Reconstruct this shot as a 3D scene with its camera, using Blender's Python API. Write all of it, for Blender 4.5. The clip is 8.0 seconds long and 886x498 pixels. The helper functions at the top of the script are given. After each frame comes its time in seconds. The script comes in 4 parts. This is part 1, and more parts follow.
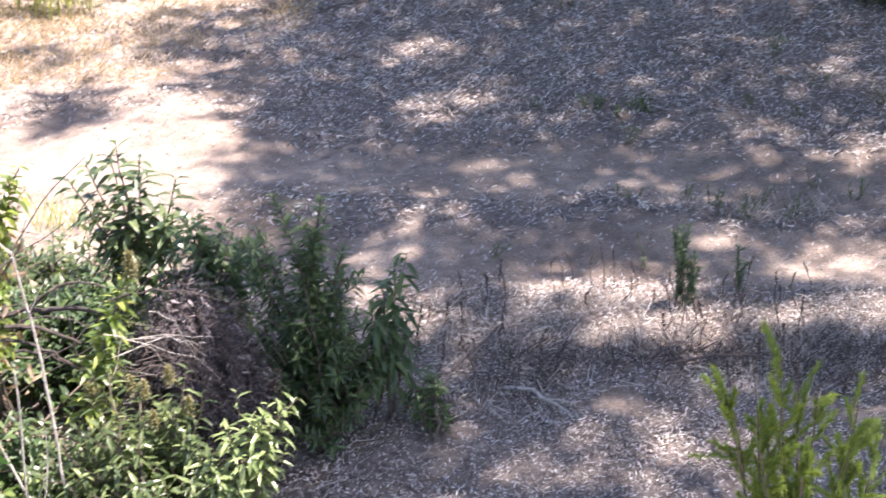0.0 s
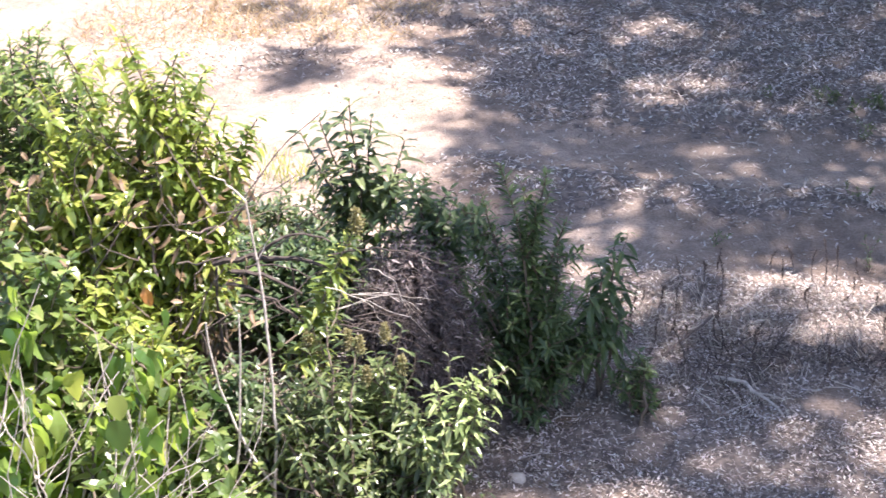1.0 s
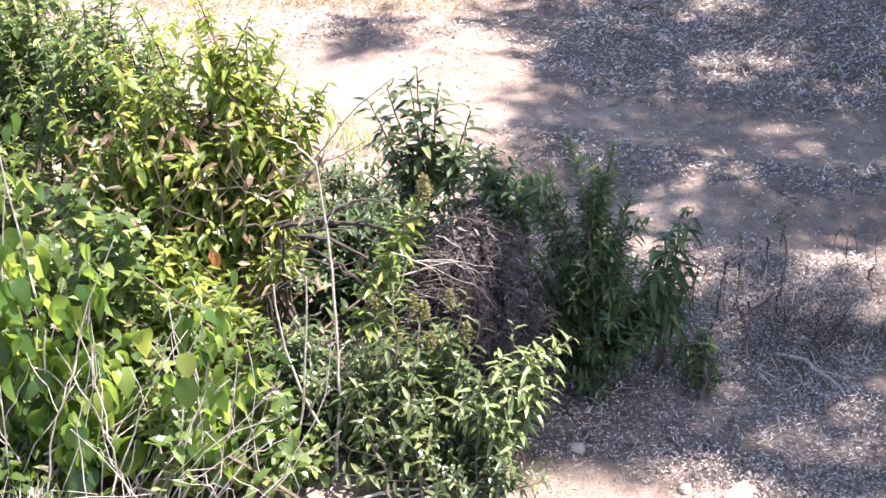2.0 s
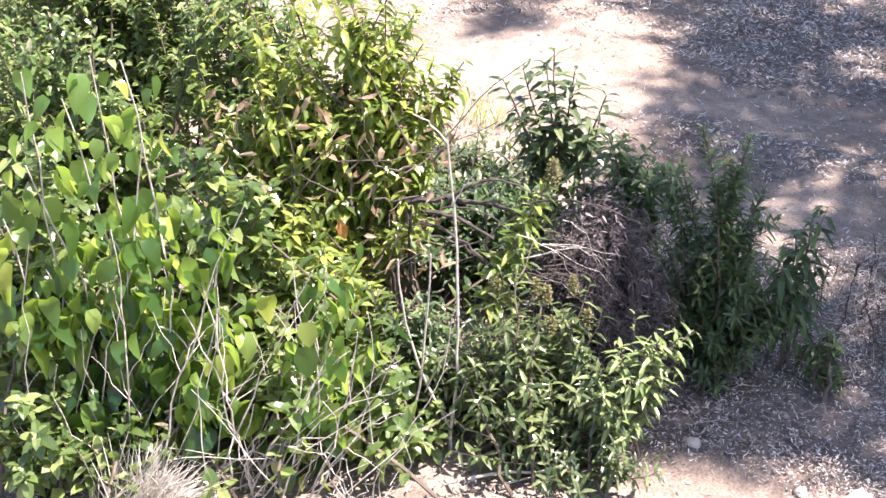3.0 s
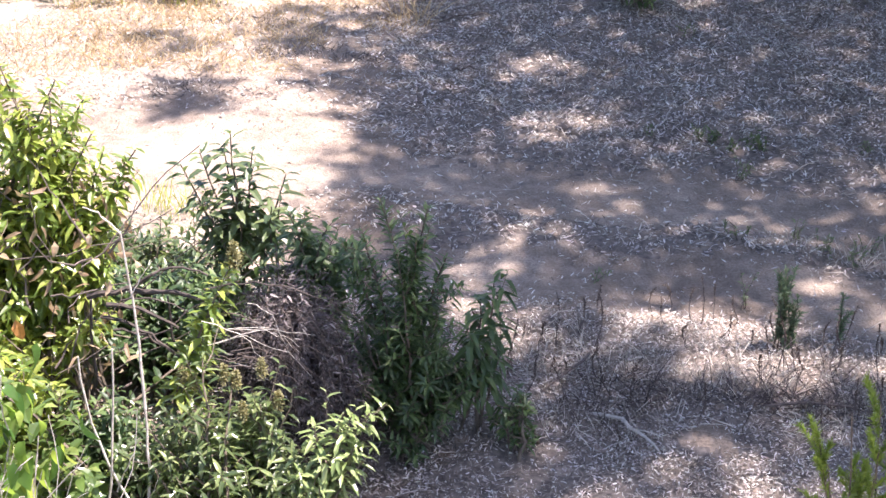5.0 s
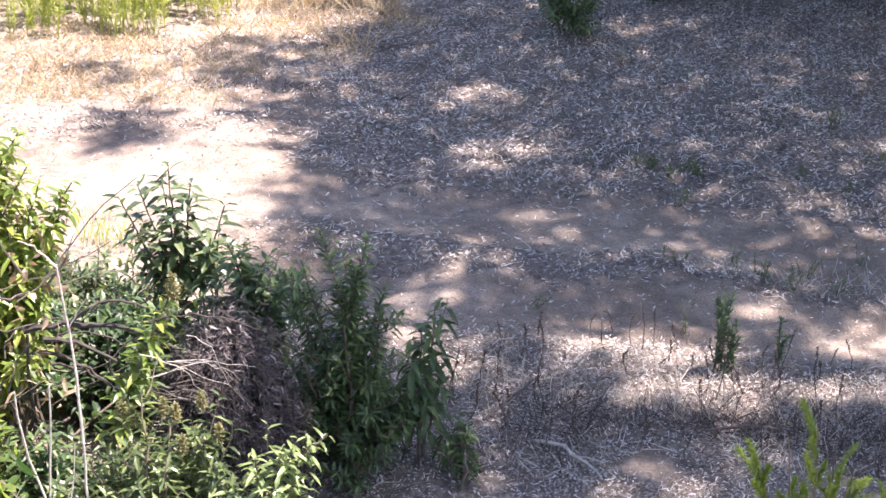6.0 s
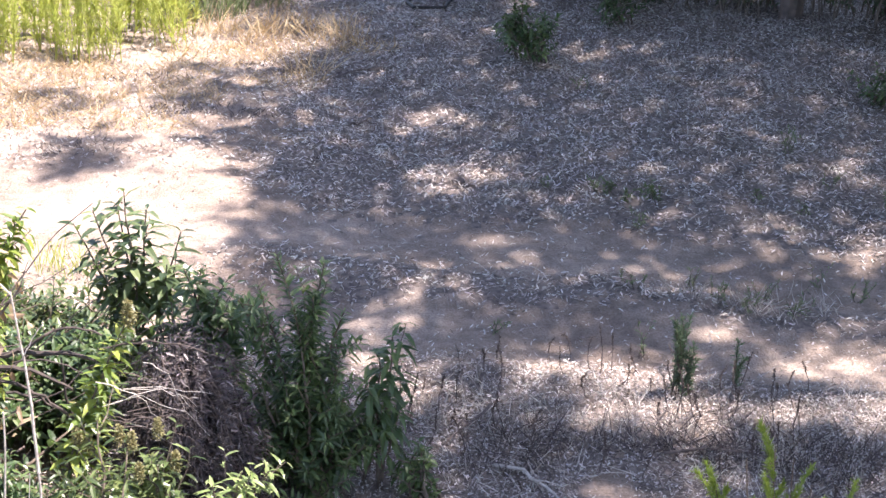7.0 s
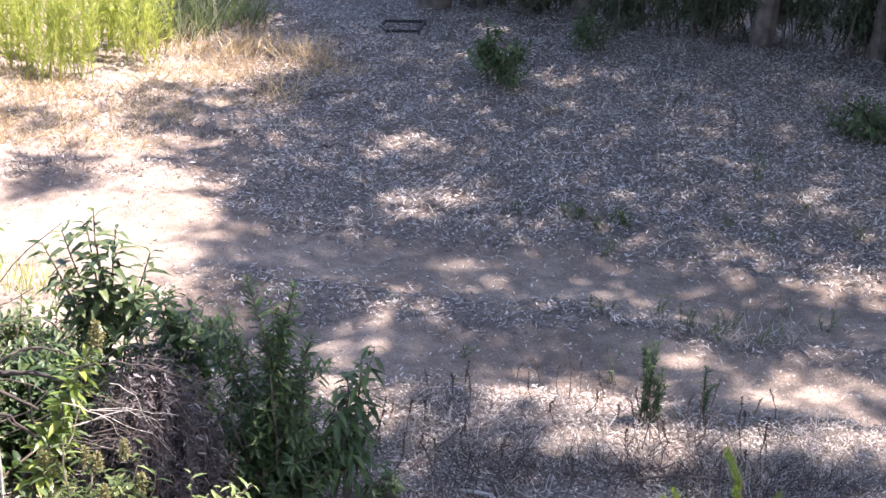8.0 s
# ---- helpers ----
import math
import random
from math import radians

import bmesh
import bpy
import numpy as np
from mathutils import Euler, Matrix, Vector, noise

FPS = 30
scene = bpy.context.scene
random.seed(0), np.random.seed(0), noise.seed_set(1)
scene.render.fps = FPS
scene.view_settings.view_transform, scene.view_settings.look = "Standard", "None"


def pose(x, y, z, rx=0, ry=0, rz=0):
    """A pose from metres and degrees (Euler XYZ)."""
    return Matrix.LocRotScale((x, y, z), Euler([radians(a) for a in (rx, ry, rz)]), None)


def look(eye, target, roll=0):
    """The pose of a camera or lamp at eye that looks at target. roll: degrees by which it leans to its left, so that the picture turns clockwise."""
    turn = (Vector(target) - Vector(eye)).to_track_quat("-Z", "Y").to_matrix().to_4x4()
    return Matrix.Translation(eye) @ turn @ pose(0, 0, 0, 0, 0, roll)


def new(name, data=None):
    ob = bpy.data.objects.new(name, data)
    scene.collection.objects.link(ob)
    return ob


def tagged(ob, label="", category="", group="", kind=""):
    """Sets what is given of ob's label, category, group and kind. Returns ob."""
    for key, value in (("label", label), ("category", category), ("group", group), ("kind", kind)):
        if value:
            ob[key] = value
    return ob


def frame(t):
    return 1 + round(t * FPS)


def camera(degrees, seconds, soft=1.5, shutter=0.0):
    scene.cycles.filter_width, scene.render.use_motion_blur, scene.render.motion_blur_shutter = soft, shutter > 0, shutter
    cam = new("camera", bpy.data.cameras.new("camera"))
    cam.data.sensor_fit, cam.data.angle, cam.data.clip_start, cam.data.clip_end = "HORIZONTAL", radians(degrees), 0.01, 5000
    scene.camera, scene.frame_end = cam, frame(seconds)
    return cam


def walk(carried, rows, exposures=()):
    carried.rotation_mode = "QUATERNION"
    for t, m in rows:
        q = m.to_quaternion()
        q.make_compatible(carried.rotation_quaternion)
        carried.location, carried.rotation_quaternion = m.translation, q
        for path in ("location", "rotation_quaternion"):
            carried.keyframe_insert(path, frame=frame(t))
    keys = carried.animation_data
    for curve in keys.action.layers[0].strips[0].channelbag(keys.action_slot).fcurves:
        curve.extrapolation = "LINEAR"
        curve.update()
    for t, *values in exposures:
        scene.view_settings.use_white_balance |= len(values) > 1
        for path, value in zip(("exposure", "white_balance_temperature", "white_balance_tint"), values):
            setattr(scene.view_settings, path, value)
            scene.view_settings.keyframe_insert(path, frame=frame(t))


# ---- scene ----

# ---- camera: held at arm's length on a terrace, panning left and back, swaying a little with the turn ----
cam = camera(32.2, 8.0, soft=1.5, shutter=0.22)
ROWS = [  # seconds, x, y, z, yaw, pitch, roll
    (0.0, 0.039, -0.002, 3.898, -4.55, -23.99, -2.92),
    (0.5, 0.003, -0.001, 3.899, 0.26, -25.20, -2.38),
    (1.0, -0.028, -0.009, 3.898, 3.92, -24.63, -1.50),
    (1.2, -0.044, -0.015, 3.896, 5.24, -25.26, -1.37),
    (2.3, -0.116, -0.064, 3.880, 6.64, -25.66, -0.48),
    (2.5, -0.125, -0.064, 3.880, 9.16, -25.87, -0.15),
    (3.0, -0.094, -0.037, 3.902, 11.26, -26.40, 0.26),
    (3.5, -0.016, 0.014, 3.910, 8.53, -25.67, 1.15),
    (4.0, 0.024, 0.036, 3.909, 1.64, -24.80, 1.08),
    (4.5, 0.014, 0.023, 3.902, -0.00, -24.00, 0.90),
    (5.8, 0.026, 0.014, 3.905, -2.38, -22.63, 1.07),
    (6.0, 0.031, 0.016, 3.906, -2.89, -22.35, 1.11),
    (6.5, 0.034, 0.022, 3.900, -4.31, -21.81, 1.53),
    (7.0, 0.036, 0.018, 3.900, -4.53, -21.36, 1.34),
    (7.5, 0.040, 0.018, 3.903, -5.24, -20.87, 1.12),
    (8.0, 0.036, 0.019, 3.905, -5.69, -20.46, 2.47),
]
walk(cam, [(t, pose(x, y, z, 90 + pitch, 0, yaw) @ pose(0, 0, 0, 0, 0, roll)) for t, x, y, z, yaw, pitch, roll in ROWS],
     exposures=[(0.0, 2.05, 6650, 22), (8.0, 2.05, 6650, 22)])

# ---- light: a high sun to the right, clear sky ----
SUN_AZ = radians(95)          # from +y towards +x
SUN_EL = radians(67)
TO_SUN = Vector((math.sin(SUN_AZ) * math.cos(SUN_EL), math.cos(SUN_AZ) * math.cos(SUN_EL), math.sin(SUN_EL)))
world = bpy.data.worlds.new("sky")
scene.world = world
world.use_nodes = True
wn = world.node_tree.nodes
sky = wn.new("ShaderNodeTexSky")
sky.sky_type, sky.sun_disc = "NISHITA", False
sky.sun_elevation, sky.sun_rotation = SUN_EL, SUN_AZ
wn["Background"].inputs["Strength"].default_value = 0.10
world.node_tree.links.new(sky.outputs[0], wn["Background"].inputs["Color"])
lamp = bpy.data.lights.new("sun", "SUN")
lamp.energy, lamp.angle, lamp.color = 5.0, radians(1.0), (1.0, 0.95, 0.88)
sun = new("sun", lamp)
sun.matrix_world = look(TO_SUN * 60, (0, 0, 0))

# ---- materials ----
rng = np.random.default_rng(7)


def material(name):
    m = bpy.data.materials.new(name)
    m.use_nodes = True
    return m, m.node_tree.nodes, m.node_tree.links, m.node_tree.nodes["Principled BSDF"]


def ramp(nodes, colours):
    r = nodes.new("ShaderNodeValToRGB")
    el = r.color_ramp.elements
    while len(el) < len(colours):
        el.new(0.5)
    for e, (p, c) in zip(el, colours):
        e.position, e.color = p, (*c, 1)
    return r


def leafy(name, colours, through_light=0.4, gloss=0.45, tint=(0.45, 0.6, 0.08), single=False):
    """Leaves: every leaf its own shade, some light passing through the blade."""
    m, n, l, b = material(name)
    g = n.new("ShaderNodeNewGeometry")
    r = ramp(n, colours)
    info = n.new("ShaderNodeObjectInfo")
    l.new(info.outputs["Random"] if single else g.outputs["Random Per Island"], r.inputs[0])
    tex = n.new("ShaderNodeTexNoise")
    tex.inputs["Scale"].default_value = 60
    mix = n.new("ShaderNodeMixRGB")
    mix.blend_type = "MULTIPLY"
    mix.inputs[0].default_value = 0.5
    l.new(r.outputs[0], mix.inputs[1])
    l.new(tex.outputs["Color"], mix.inputs[2])
    bright = n.new("ShaderNodeMixRGB")
    bright.blend_type = "MIX"
    bright.inputs[0].default_value = 0.25
    l.new(mix.outputs[0], bright.inputs[1])
    l.new(r.outputs[0], bright.inputs[2])
    l.new(bright.outputs[0], b.inputs["Base Color"])
    b.inputs["Roughness"].default_value = gloss
    b.inputs["Specular IOR Level"].default_value = 0.5
    t = n.new("ShaderNodeBsdfTranslucent")
    tm = n.new("ShaderNodeMixRGB")
    tm.blend_type = "MIX"
    tm.inputs[0].default_value = 0.55
    tm.inputs[2].default_value = (*tint, 1)
    l.new(r.outputs[0], tm.inputs[1])
    l.new(tm.outputs[0], t.inputs["Color"])
    mx = n.new("ShaderNodeMixShader")
    mx.inputs[0].default_value = through_light
    l.new(b.outputs[0], mx.inputs[1])
    l.new(t.outputs[0], mx.inputs[2])
    l.new(mx.outputs[0], n["Material Output"].inputs["Surface"])
    return m


def barky(name, dark, light, scale=18.0, rough=0.85):
    m, n, l, b = material(name)
    tc = n.new("ShaderNodeTexCoord")
    tex = n.new("ShaderNodeTexNoise")
    tex.inputs["Scale"].default_value, tex.inputs["Detail"].default_value = scale, 6
    l.new(tc.outputs["Object"], tex.inputs["Vector"])
    r = ramp(n, [(0.3, dark), (0.7, light)])
    l.new(tex.outputs["Fac"], r.inputs[0])
    l.new(r.outputs[0], b.inputs["Base Color"])
    bump = n.new("ShaderNodeBump")
    bump.inputs["Strength"].default_value, bump.inputs["Distance"].default_value = 0.6, 0.01
    l.new(tex.outputs["Fac"], bump.inputs["Height"])
    l.new(bump.outputs[0], b.inputs["Normal"])
    b.inputs["Roughness"].default_value = rough
    return m


def soil():
    m, n, l, b = material("packed_soil")
    tc = n.new("ShaderNodeTexCoord")

    def noise_of(scale, detail):
        t = n.new("ShaderNodeTexNoise")
        t.inputs["Scale"].default_value, t.inputs["Detail"].default_value = scale, detail
        l.new(tc.outputs["Object"], t.inputs["Vector"])
        return t
    big, mid, fine = noise_of(0.9, 5), noise_of(9, 7), noise_of(70, 4)
    r1 = ramp(n, [(0.3, (0.25, 0.20, 0.168)), (0.55, (0.33, 0.272, 0.23)), (0.75, (0.42, 0.353, 0.305))])
    r2 = ramp(n, [(0.35, (0.62, 0.60, 0.58)), (0.65, (1.0, 0.98, 0.95))])
    r3 = ramp(n, [(0.35, (0.6, 0.58, 0.56)), (0.6, (1.0, 1.0, 1.0))])
    l.new(big.outputs["Fac"], r1.inputs[0])
    l.new(mid.outputs["Fac"], r2.inputs[0])
    l.new(fine.outputs["Fac"], r3.inputs[0])
    m1, m2 = n.new("ShaderNodeMixRGB"), n.new("ShaderNodeMixRGB")
    for mm in (m1, m2):
        mm.blend_type = "MULTIPLY"
        mm.inputs[0].default_value = 0.8
    l.new(r1.outputs[0], m1.inputs[1])
    l.new(r2.outputs[0], m1.inputs[2])
    l.new(m1.outputs[0], m2.inputs[1])
    l.new(r3.outputs[0], m2.inputs[2])
    l.new(m2.outputs[0], b.inputs["Base Color"])
    add = n.new("ShaderNodeMath")
    l.new(mid.outputs["Fac"], add.inputs[0])
    l.new(fine.outputs["Fac"], add.inputs[1])
    bump = n.new("ShaderNodeBump")
    bump.inputs["Strength"].default_value, bump.inputs["Distance"].default_value = 0.7, 0.02
    l.new(add.outputs[0], bump.inputs["Height"])
    l.new(bump.outputs[0], b.inputs["Normal"])
    b.inputs["Roughness"].default_value = 0.95
    b.inputs["Specular IOR Level"].default_value = 0.2
    return m


SOIL = soil()
LITTER = leafy("dry_leaf_litter", [(0.0, (0.07, 0.052, 0.043)), (0.3, (0.24, 0.19, 0.16)), (0.62, (0.46, 0.41, 0.37)), (1.0, (0.76, 0.72, 0.68))], 0.10, 0.5, (0.5, 0.4, 0.25))
GREEN = leafy("sumac_leaf", [(0.0, (0.03, 0.055, 0.028)), (0.6, (0.085, 0.122, 0.058)), (1.0, (0.19, 0.235, 0.11))], 0.3, 0.33, (0.30, 0.40, 0.10))
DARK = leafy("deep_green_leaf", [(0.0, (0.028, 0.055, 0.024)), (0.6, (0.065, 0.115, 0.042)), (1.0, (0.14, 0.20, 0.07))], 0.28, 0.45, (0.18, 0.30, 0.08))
LIME = leafy("yellow_green_leaf", [(0.0, (0.07, 0.12, 0.03)), (0.45, (0.17, 0.25, 0.06)), (0.96, (0.42, 0.47, 0.12)), (1.0, (0.30, 0.22, 0.10))], 0.5, 0.3, (0.60, 0.67, 0.12))
VINE = leafy("vine_leaf", [(0.0, (0.05, 0.09, 0.03)), (0.6, (0.125, 0.19, 0.06)), (0.9, (0.28, 0.35, 0.12)), (1.0, (0.36, 0.34, 0.22))], 0.38, 0.28, (0.38, 0.52, 0.12))
HEART = leafy("heart_leaf", [(0.0, (0.02, 0.06, 0.02)), (0.5, (0.085, 0.175, 0.05)), (0.8, (0.21, 0.31, 0.08)), (1.0, (0.42, 0.47, 0.10))], 0.5, 0.22, (0.46, 0.66, 0.08), True)
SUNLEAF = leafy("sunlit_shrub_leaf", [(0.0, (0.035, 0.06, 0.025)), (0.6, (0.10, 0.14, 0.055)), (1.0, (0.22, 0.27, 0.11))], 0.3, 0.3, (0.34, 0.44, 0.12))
PALE = leafy("pale_waxy_leaf", [(0.0, (0.14, 0.20, 0.065)), (1.0, (0.33, 0.40, 0.17))], 0.3, 0.3, (0.4, 0.5, 0.2))
FEATHER = leafy("feathery_leaf", [(0.0, (0.06, 0.11, 0.025)), (1.0, (0.16, 0.23, 0.05))], 0.45, 0.6, (0.45, 0.6, 0.08))
WEED = leafy("weed_leaf", [(0.0, (0.10, 0.125, 0.07)), (1.0, (0.20, 0.22, 0.13))], 0.3, 0.6, (0.25, 0.4, 0.1))
HERB = leafy("grey_green_herb", [(0.0, (0.07, 0.11, 0.06)), (1.0, (0.16, 0.21, 0.12))], 0.3, 0.6, (0.18, 0.3, 0.1))
REED = leafy("green_grass_blade", [(0.0, (0.27, 0.31, 0.07)), (1.0, (0.52, 0.54, 0.17))], 0.5, 0.55, (0.55, 0.65, 0.10))
STRAW = leafy("dry_straw", [(0.0, (0.28, 0.18, 0.085)), (0.6, (0.50, 0.37, 0.20)), (1.0, (0.68, 0.56, 0.37))], 0.25, 0.6, (0.7, 0.5, 0.25))
GREYSTRAW = leafy("bleached_straw", [(0.0, (0.26, 0.21, 0.17)), (1.0, (0.68, 0.63, 0.56))], 0.2, 0.6, (0.5, 0.42, 0.3))
WHITESTRAW = leafy("sun_bleached_straw", [(0.0, (0.40, 0.36, 0.31)), (1.0, (0.80, 0.76, 0.70))], 0.2, 0.6, (0.6, 0.55, 0.45))
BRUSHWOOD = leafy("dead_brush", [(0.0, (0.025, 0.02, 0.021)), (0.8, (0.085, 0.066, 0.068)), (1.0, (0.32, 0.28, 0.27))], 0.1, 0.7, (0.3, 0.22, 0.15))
BUDS = leafy("flower_bud", [(0.0, (0.13, 0.14, 0.055)), (1.0, (0.32, 0.29, 0.15))], 0.3, 0.7, (0.5, 0.4, 0.1))
CANOPY = leafy("tree_leaf", [(0.0, (0.03, 0.055, 0.025)), (1.0, (0.07, 0.10, 0.05))], 0.15, 0.5, (0.2, 0.3, 0.06))
SEED = leafy("dry_seed_head", [(0.0, (0.05, 0.035, 0.03)), (1.0, (0.14, 0.10, 0.08))], 0.1, 0.8, (0.2, 0.15, 0.1))
WITHERED = leafy("brown_dead_leaf", [(0.0, (0.12, 0.08, 0.05)), (0.7, (0.30, 0.21, 0.13)), (1.0, (0.55, 0.45, 0.32))], 0.25, 0.6, (0.6, 0.4, 0.2))
ORANGE = leafy("withered_leaf", [(0.0, (0.45, 0.18, 0.05)), (1.0, (0.55, 0.27, 0.09))], 0.3, 0.5, (0.7, 0.3, 0.08))
STEM = barky("shrub_stem", (0.06, 0.045, 0.035), (0.15, 0.12, 0.09))
GREYTWIG = barky("bleached_twig", (0.26, 0.23, 0.20), (0.52, 0.48, 0.43), 30)
BROWNTWIG = barky("brown_branch", (0.05, 0.038, 0.034), (0.14, 0.108, 0.095), 24)
DARKWOOD = barky("dark_dead_wood", (0.022, 0.017, 0.015), (0.075, 0.058, 0.05), 24)
BARK = barky("tree_bark", (0.05, 0.04, 0.035), (0.16, 0.12, 0.10), 9)
ROCK = barky("pale_stone", (0.30, 0.26, 0.22), (0.52, 0.47, 0.42), 14)
DARKMETAL = barky("blackened_steel", (0.012, 0.012, 0.013), (0.035, 0.032, 0.03), 20, 0.6)


# ---- mesh helpers ----
def part(name, chunks, mat, parent=None, label=""):
    """One mesh object from (verts, faces) chunks, at the world's origin or under its thing."""
    verts, faces, off = [], [], 0
    for v, f in chunks:
        verts.append(v)
        faces.extend([tuple(int(i) + off for i in q) for q in f] if off else [tuple(q) for q in f])
        off += len(v)
    me = bpy.data.meshes.new(name)
    me.from_pydata(np.concatenate(verts).tolist(), [], faces)
    me.materials.append(mat)
    ob = new(name, me)
    if parent:
        ob.parent = parent
        ob.matrix_parent_inverse = parent.matrix_basis.inverted()
    if label:
        tagged(ob, label)
    return ob


def thing(name, x, y, label, category, group="", kind="", z=None):
    e = new(name)
    e.empty_display_size = 0.1
    e.matrix_basis = pose(x, y, ground_z(x, y) if z is None else z)
    return tagged(e, label, category, group, kind)


def unit(a):
    return a / (np.linalg.norm(a, axis=-1, keepdims=True) + 1e-9)


def leaves(P, D, U, L, width, droop=0.25, fold=0.35, wide_at=0.36):
    """Folded, drooping leaf blades: base points P, directions D, rough normals U, lengths L. Eight corners each."""
    P, D, U = np.atleast_2d(P), unit(np.atleast_2d(D)), np.atleast_2d(U)
    n = len(P)
    L = np.broadcast_to(np.asarray(L, float), (n,))[:, None]
    Wd = np.broadcast_to(np.asarray(width, float), (n,))[:, None] / 2
    S = unit(np.cross(D, U))
    N = unit(np.cross(S, D))
    def c(s):
        return P + D * L * s - N * L * droop * s * s
    a, b = wide_at, 0.75
    v = np.stack([P, c(a), c(a) + S * Wd + N * Wd * fold, c(a) - S * Wd + N * Wd * fold,
                  c(b), c(b) + S * Wd * 0.74 + N * Wd * fold * 0.7, c(b) - S * Wd * 0.74 + N * Wd * fold * 0.7, c(1.0)], 1)
    base = np.arange(n)[:, None] * 8
    tri = np.concatenate([base + [0, 2, 1], base + [0, 1, 3], base + [5, 7, 4], base + [4, 7, 6]])
    quad = np.concatenate([base + [2, 5, 4, 1], base + [1, 4, 6, 3]])
    return v.reshape(-1, 3), tri.tolist() + quad.tolist()


def blades(P, D, U, L, width, droop=0.3):
    """Thin blades or flat dry leaves, six corners each."""
    P, D, U = np.atleast_2d(P), unit(np.atleast_2d(D)), np.atleast_2d(U)
    n = len(P)
    L = np.broadcast_to(np.asarray(L, float), (n,))[:, None]
    Wd = np.broadcast_to(np.asarray(width, float), (n,))[:, None] / 2
    dr = np.broadcast_to(np.asarray(droop, float), (n,))[:, None]
    S = unit(np.cross(D, U))
    N = unit(np.cross(S, D))
    def c(s):
        return P + D * L * s - N * L * dr * s * s
    v = np.stack([P, c(0.35) + S * Wd, c(0.35) - S * Wd, c(0.72) + S * Wd * 0.8, c(0.72) - S * Wd * 0.8, c(1.0)], 1)
    base = np.arange(n)[:, None] * 6
    return v.reshape(-1, 3), np.concatenate([base + [0, 1, 2], base + [3, 5, 4]]).tolist() + (base + [1, 3, 4, 2]).tolist()


def tube(points, r0, r1, sides=6):
    pts = np.asarray(points, float)
    n = len(pts)
    tang = unit(np.gradient(pts, axis=0))
    ref = np.array([0.31, 0.22, 0.92]) if abs(tang[0][2]) < 0.9 else np.array([1.0, 0.1, 0.0])
    s = unit(np.cross(tang, ref))
    u = np.cross(s, tang)
    ang = np.arange(sides) * 2 * math.pi / sides
    rad = np.linspace(r0, r1, n)[:, None, None]
    v = (pts[:, None] + rad * (s[:, None] * np.cos(ang)[None, :, None] + u[:, None] * np.sin(ang)[None, :, None])).reshape(-1, 3)
    f = [(i * sides + k, i * sides + (k + 1) % sides, (i + 1) * sides + (k + 1) % sides, (i + 1) * sides + k) for i in range(n - 1) for k in range(sides)]
    f += [tuple(range(sides))[::-1], tuple((n - 1) * sides + k for k in range(sides))]
    return v, f


def bend(a, b, sag=(0, 0, 0), n=7, wob=0.0):
    """A curved line from a to b, bulging by sag, with a little wobble."""
    a, b, sag = (np.asarray(q, float) for q in (a, b, sag))
    s = np.linspace(0, 1, n)[:, None]
    w = rng.normal(0, 1, (n, 3)) * wob * np.sin(s * math.pi)
    return a + (b - a) * s + sag * (4 * s * (1 - s)) + w


def along(line, s):
    """Points and tangents at fractions s of a line."""
    x = np.clip(np.asarray(s), 0, 1) * (len(line) - 1)
    i = np.minimum(x.astype(int), len(line) - 2)
    f = (x - i)[:, None]
    return line[i] * (1 - f) + line[i + 1] * f, unit(line[i + 1] - line[i])


# ---- ground ----
def rut_far(x):
    return 10.38 - 0.285 * x


def rut_near(x):
    return 8.72 - 0.14 * x - 0.012 * x * x


def step(a, b, v):
    t = np.clip((v - a) / (b - a), 0, 1)
    return t * t * (3 - 2 * t)


def bare(x, y):
    """How bare of litter the ground is: the two wheel tracks and the worn patches."""
    x, y = np.asarray(x, float), np.asarray(y, float)
    wob = 0.10 * np.sin(x * 2.3) + 0.07 * np.sin(x * 5.1 + 1)
    a = 1 - step(0.32, 0.72, np.abs(y - rut_far(x) + wob))
    b = 1 - step(0.28, 0.60, np.abs(y - rut_near(x) + wob))
    c = 1 - step(0.5, 1.0, np.hypot((x + 0.25) / 1.1, (y - 5.55) / 0.38))
    d = 1 - step(0.6, 1.0, np.hypot((x + 1.7) / 1.5, (y - 11.0) / 1.1))
    e = 1 - step(0.5, 1.0, np.hypot((x - 1.42) / 0.22, (y - 6.62) / 0.16))
    return np.maximum.reduce([a, b, c, d * 0.85, e])


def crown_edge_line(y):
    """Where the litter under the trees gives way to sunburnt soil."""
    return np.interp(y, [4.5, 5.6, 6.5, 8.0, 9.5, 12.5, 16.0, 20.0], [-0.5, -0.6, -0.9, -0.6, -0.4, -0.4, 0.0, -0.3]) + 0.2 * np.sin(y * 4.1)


def ground_z(x, y):
    x, y = np.asarray(x, float), np.asarray(y, float)
    z = 0.030 * np.sin(x * 1.3 + 0.5) * np.sin(y * 0.9) + 0.018 * np.sin(x * 3.7 + y * 2.1) + 0.012 * np.sin(x * 7.3 - y * 5.9)
    z = z - 0.05 * (1 - step(0.2, 0.7, np.abs(y - rut_far(x)))) - 0.05 * (1 - step(0.2, 0.6, np.abs(y - rut_near(x))))
    fade = 1 - step(25, 60, np.hypot(x, y - 10))
    z = z * fade
    return float(z) if z.ndim == 0 else z


def spaced(lo, hi, stepsize, far):
    inner = np.arange(lo, hi + stepsize / 2, stepsize)
    grow = stepsize * 1.35 ** np.arange(1, 40)
    out = np.cumsum(grow)
    out = out[out < far]
    return np.concatenate([lo - out[::-1], inner, hi + out])


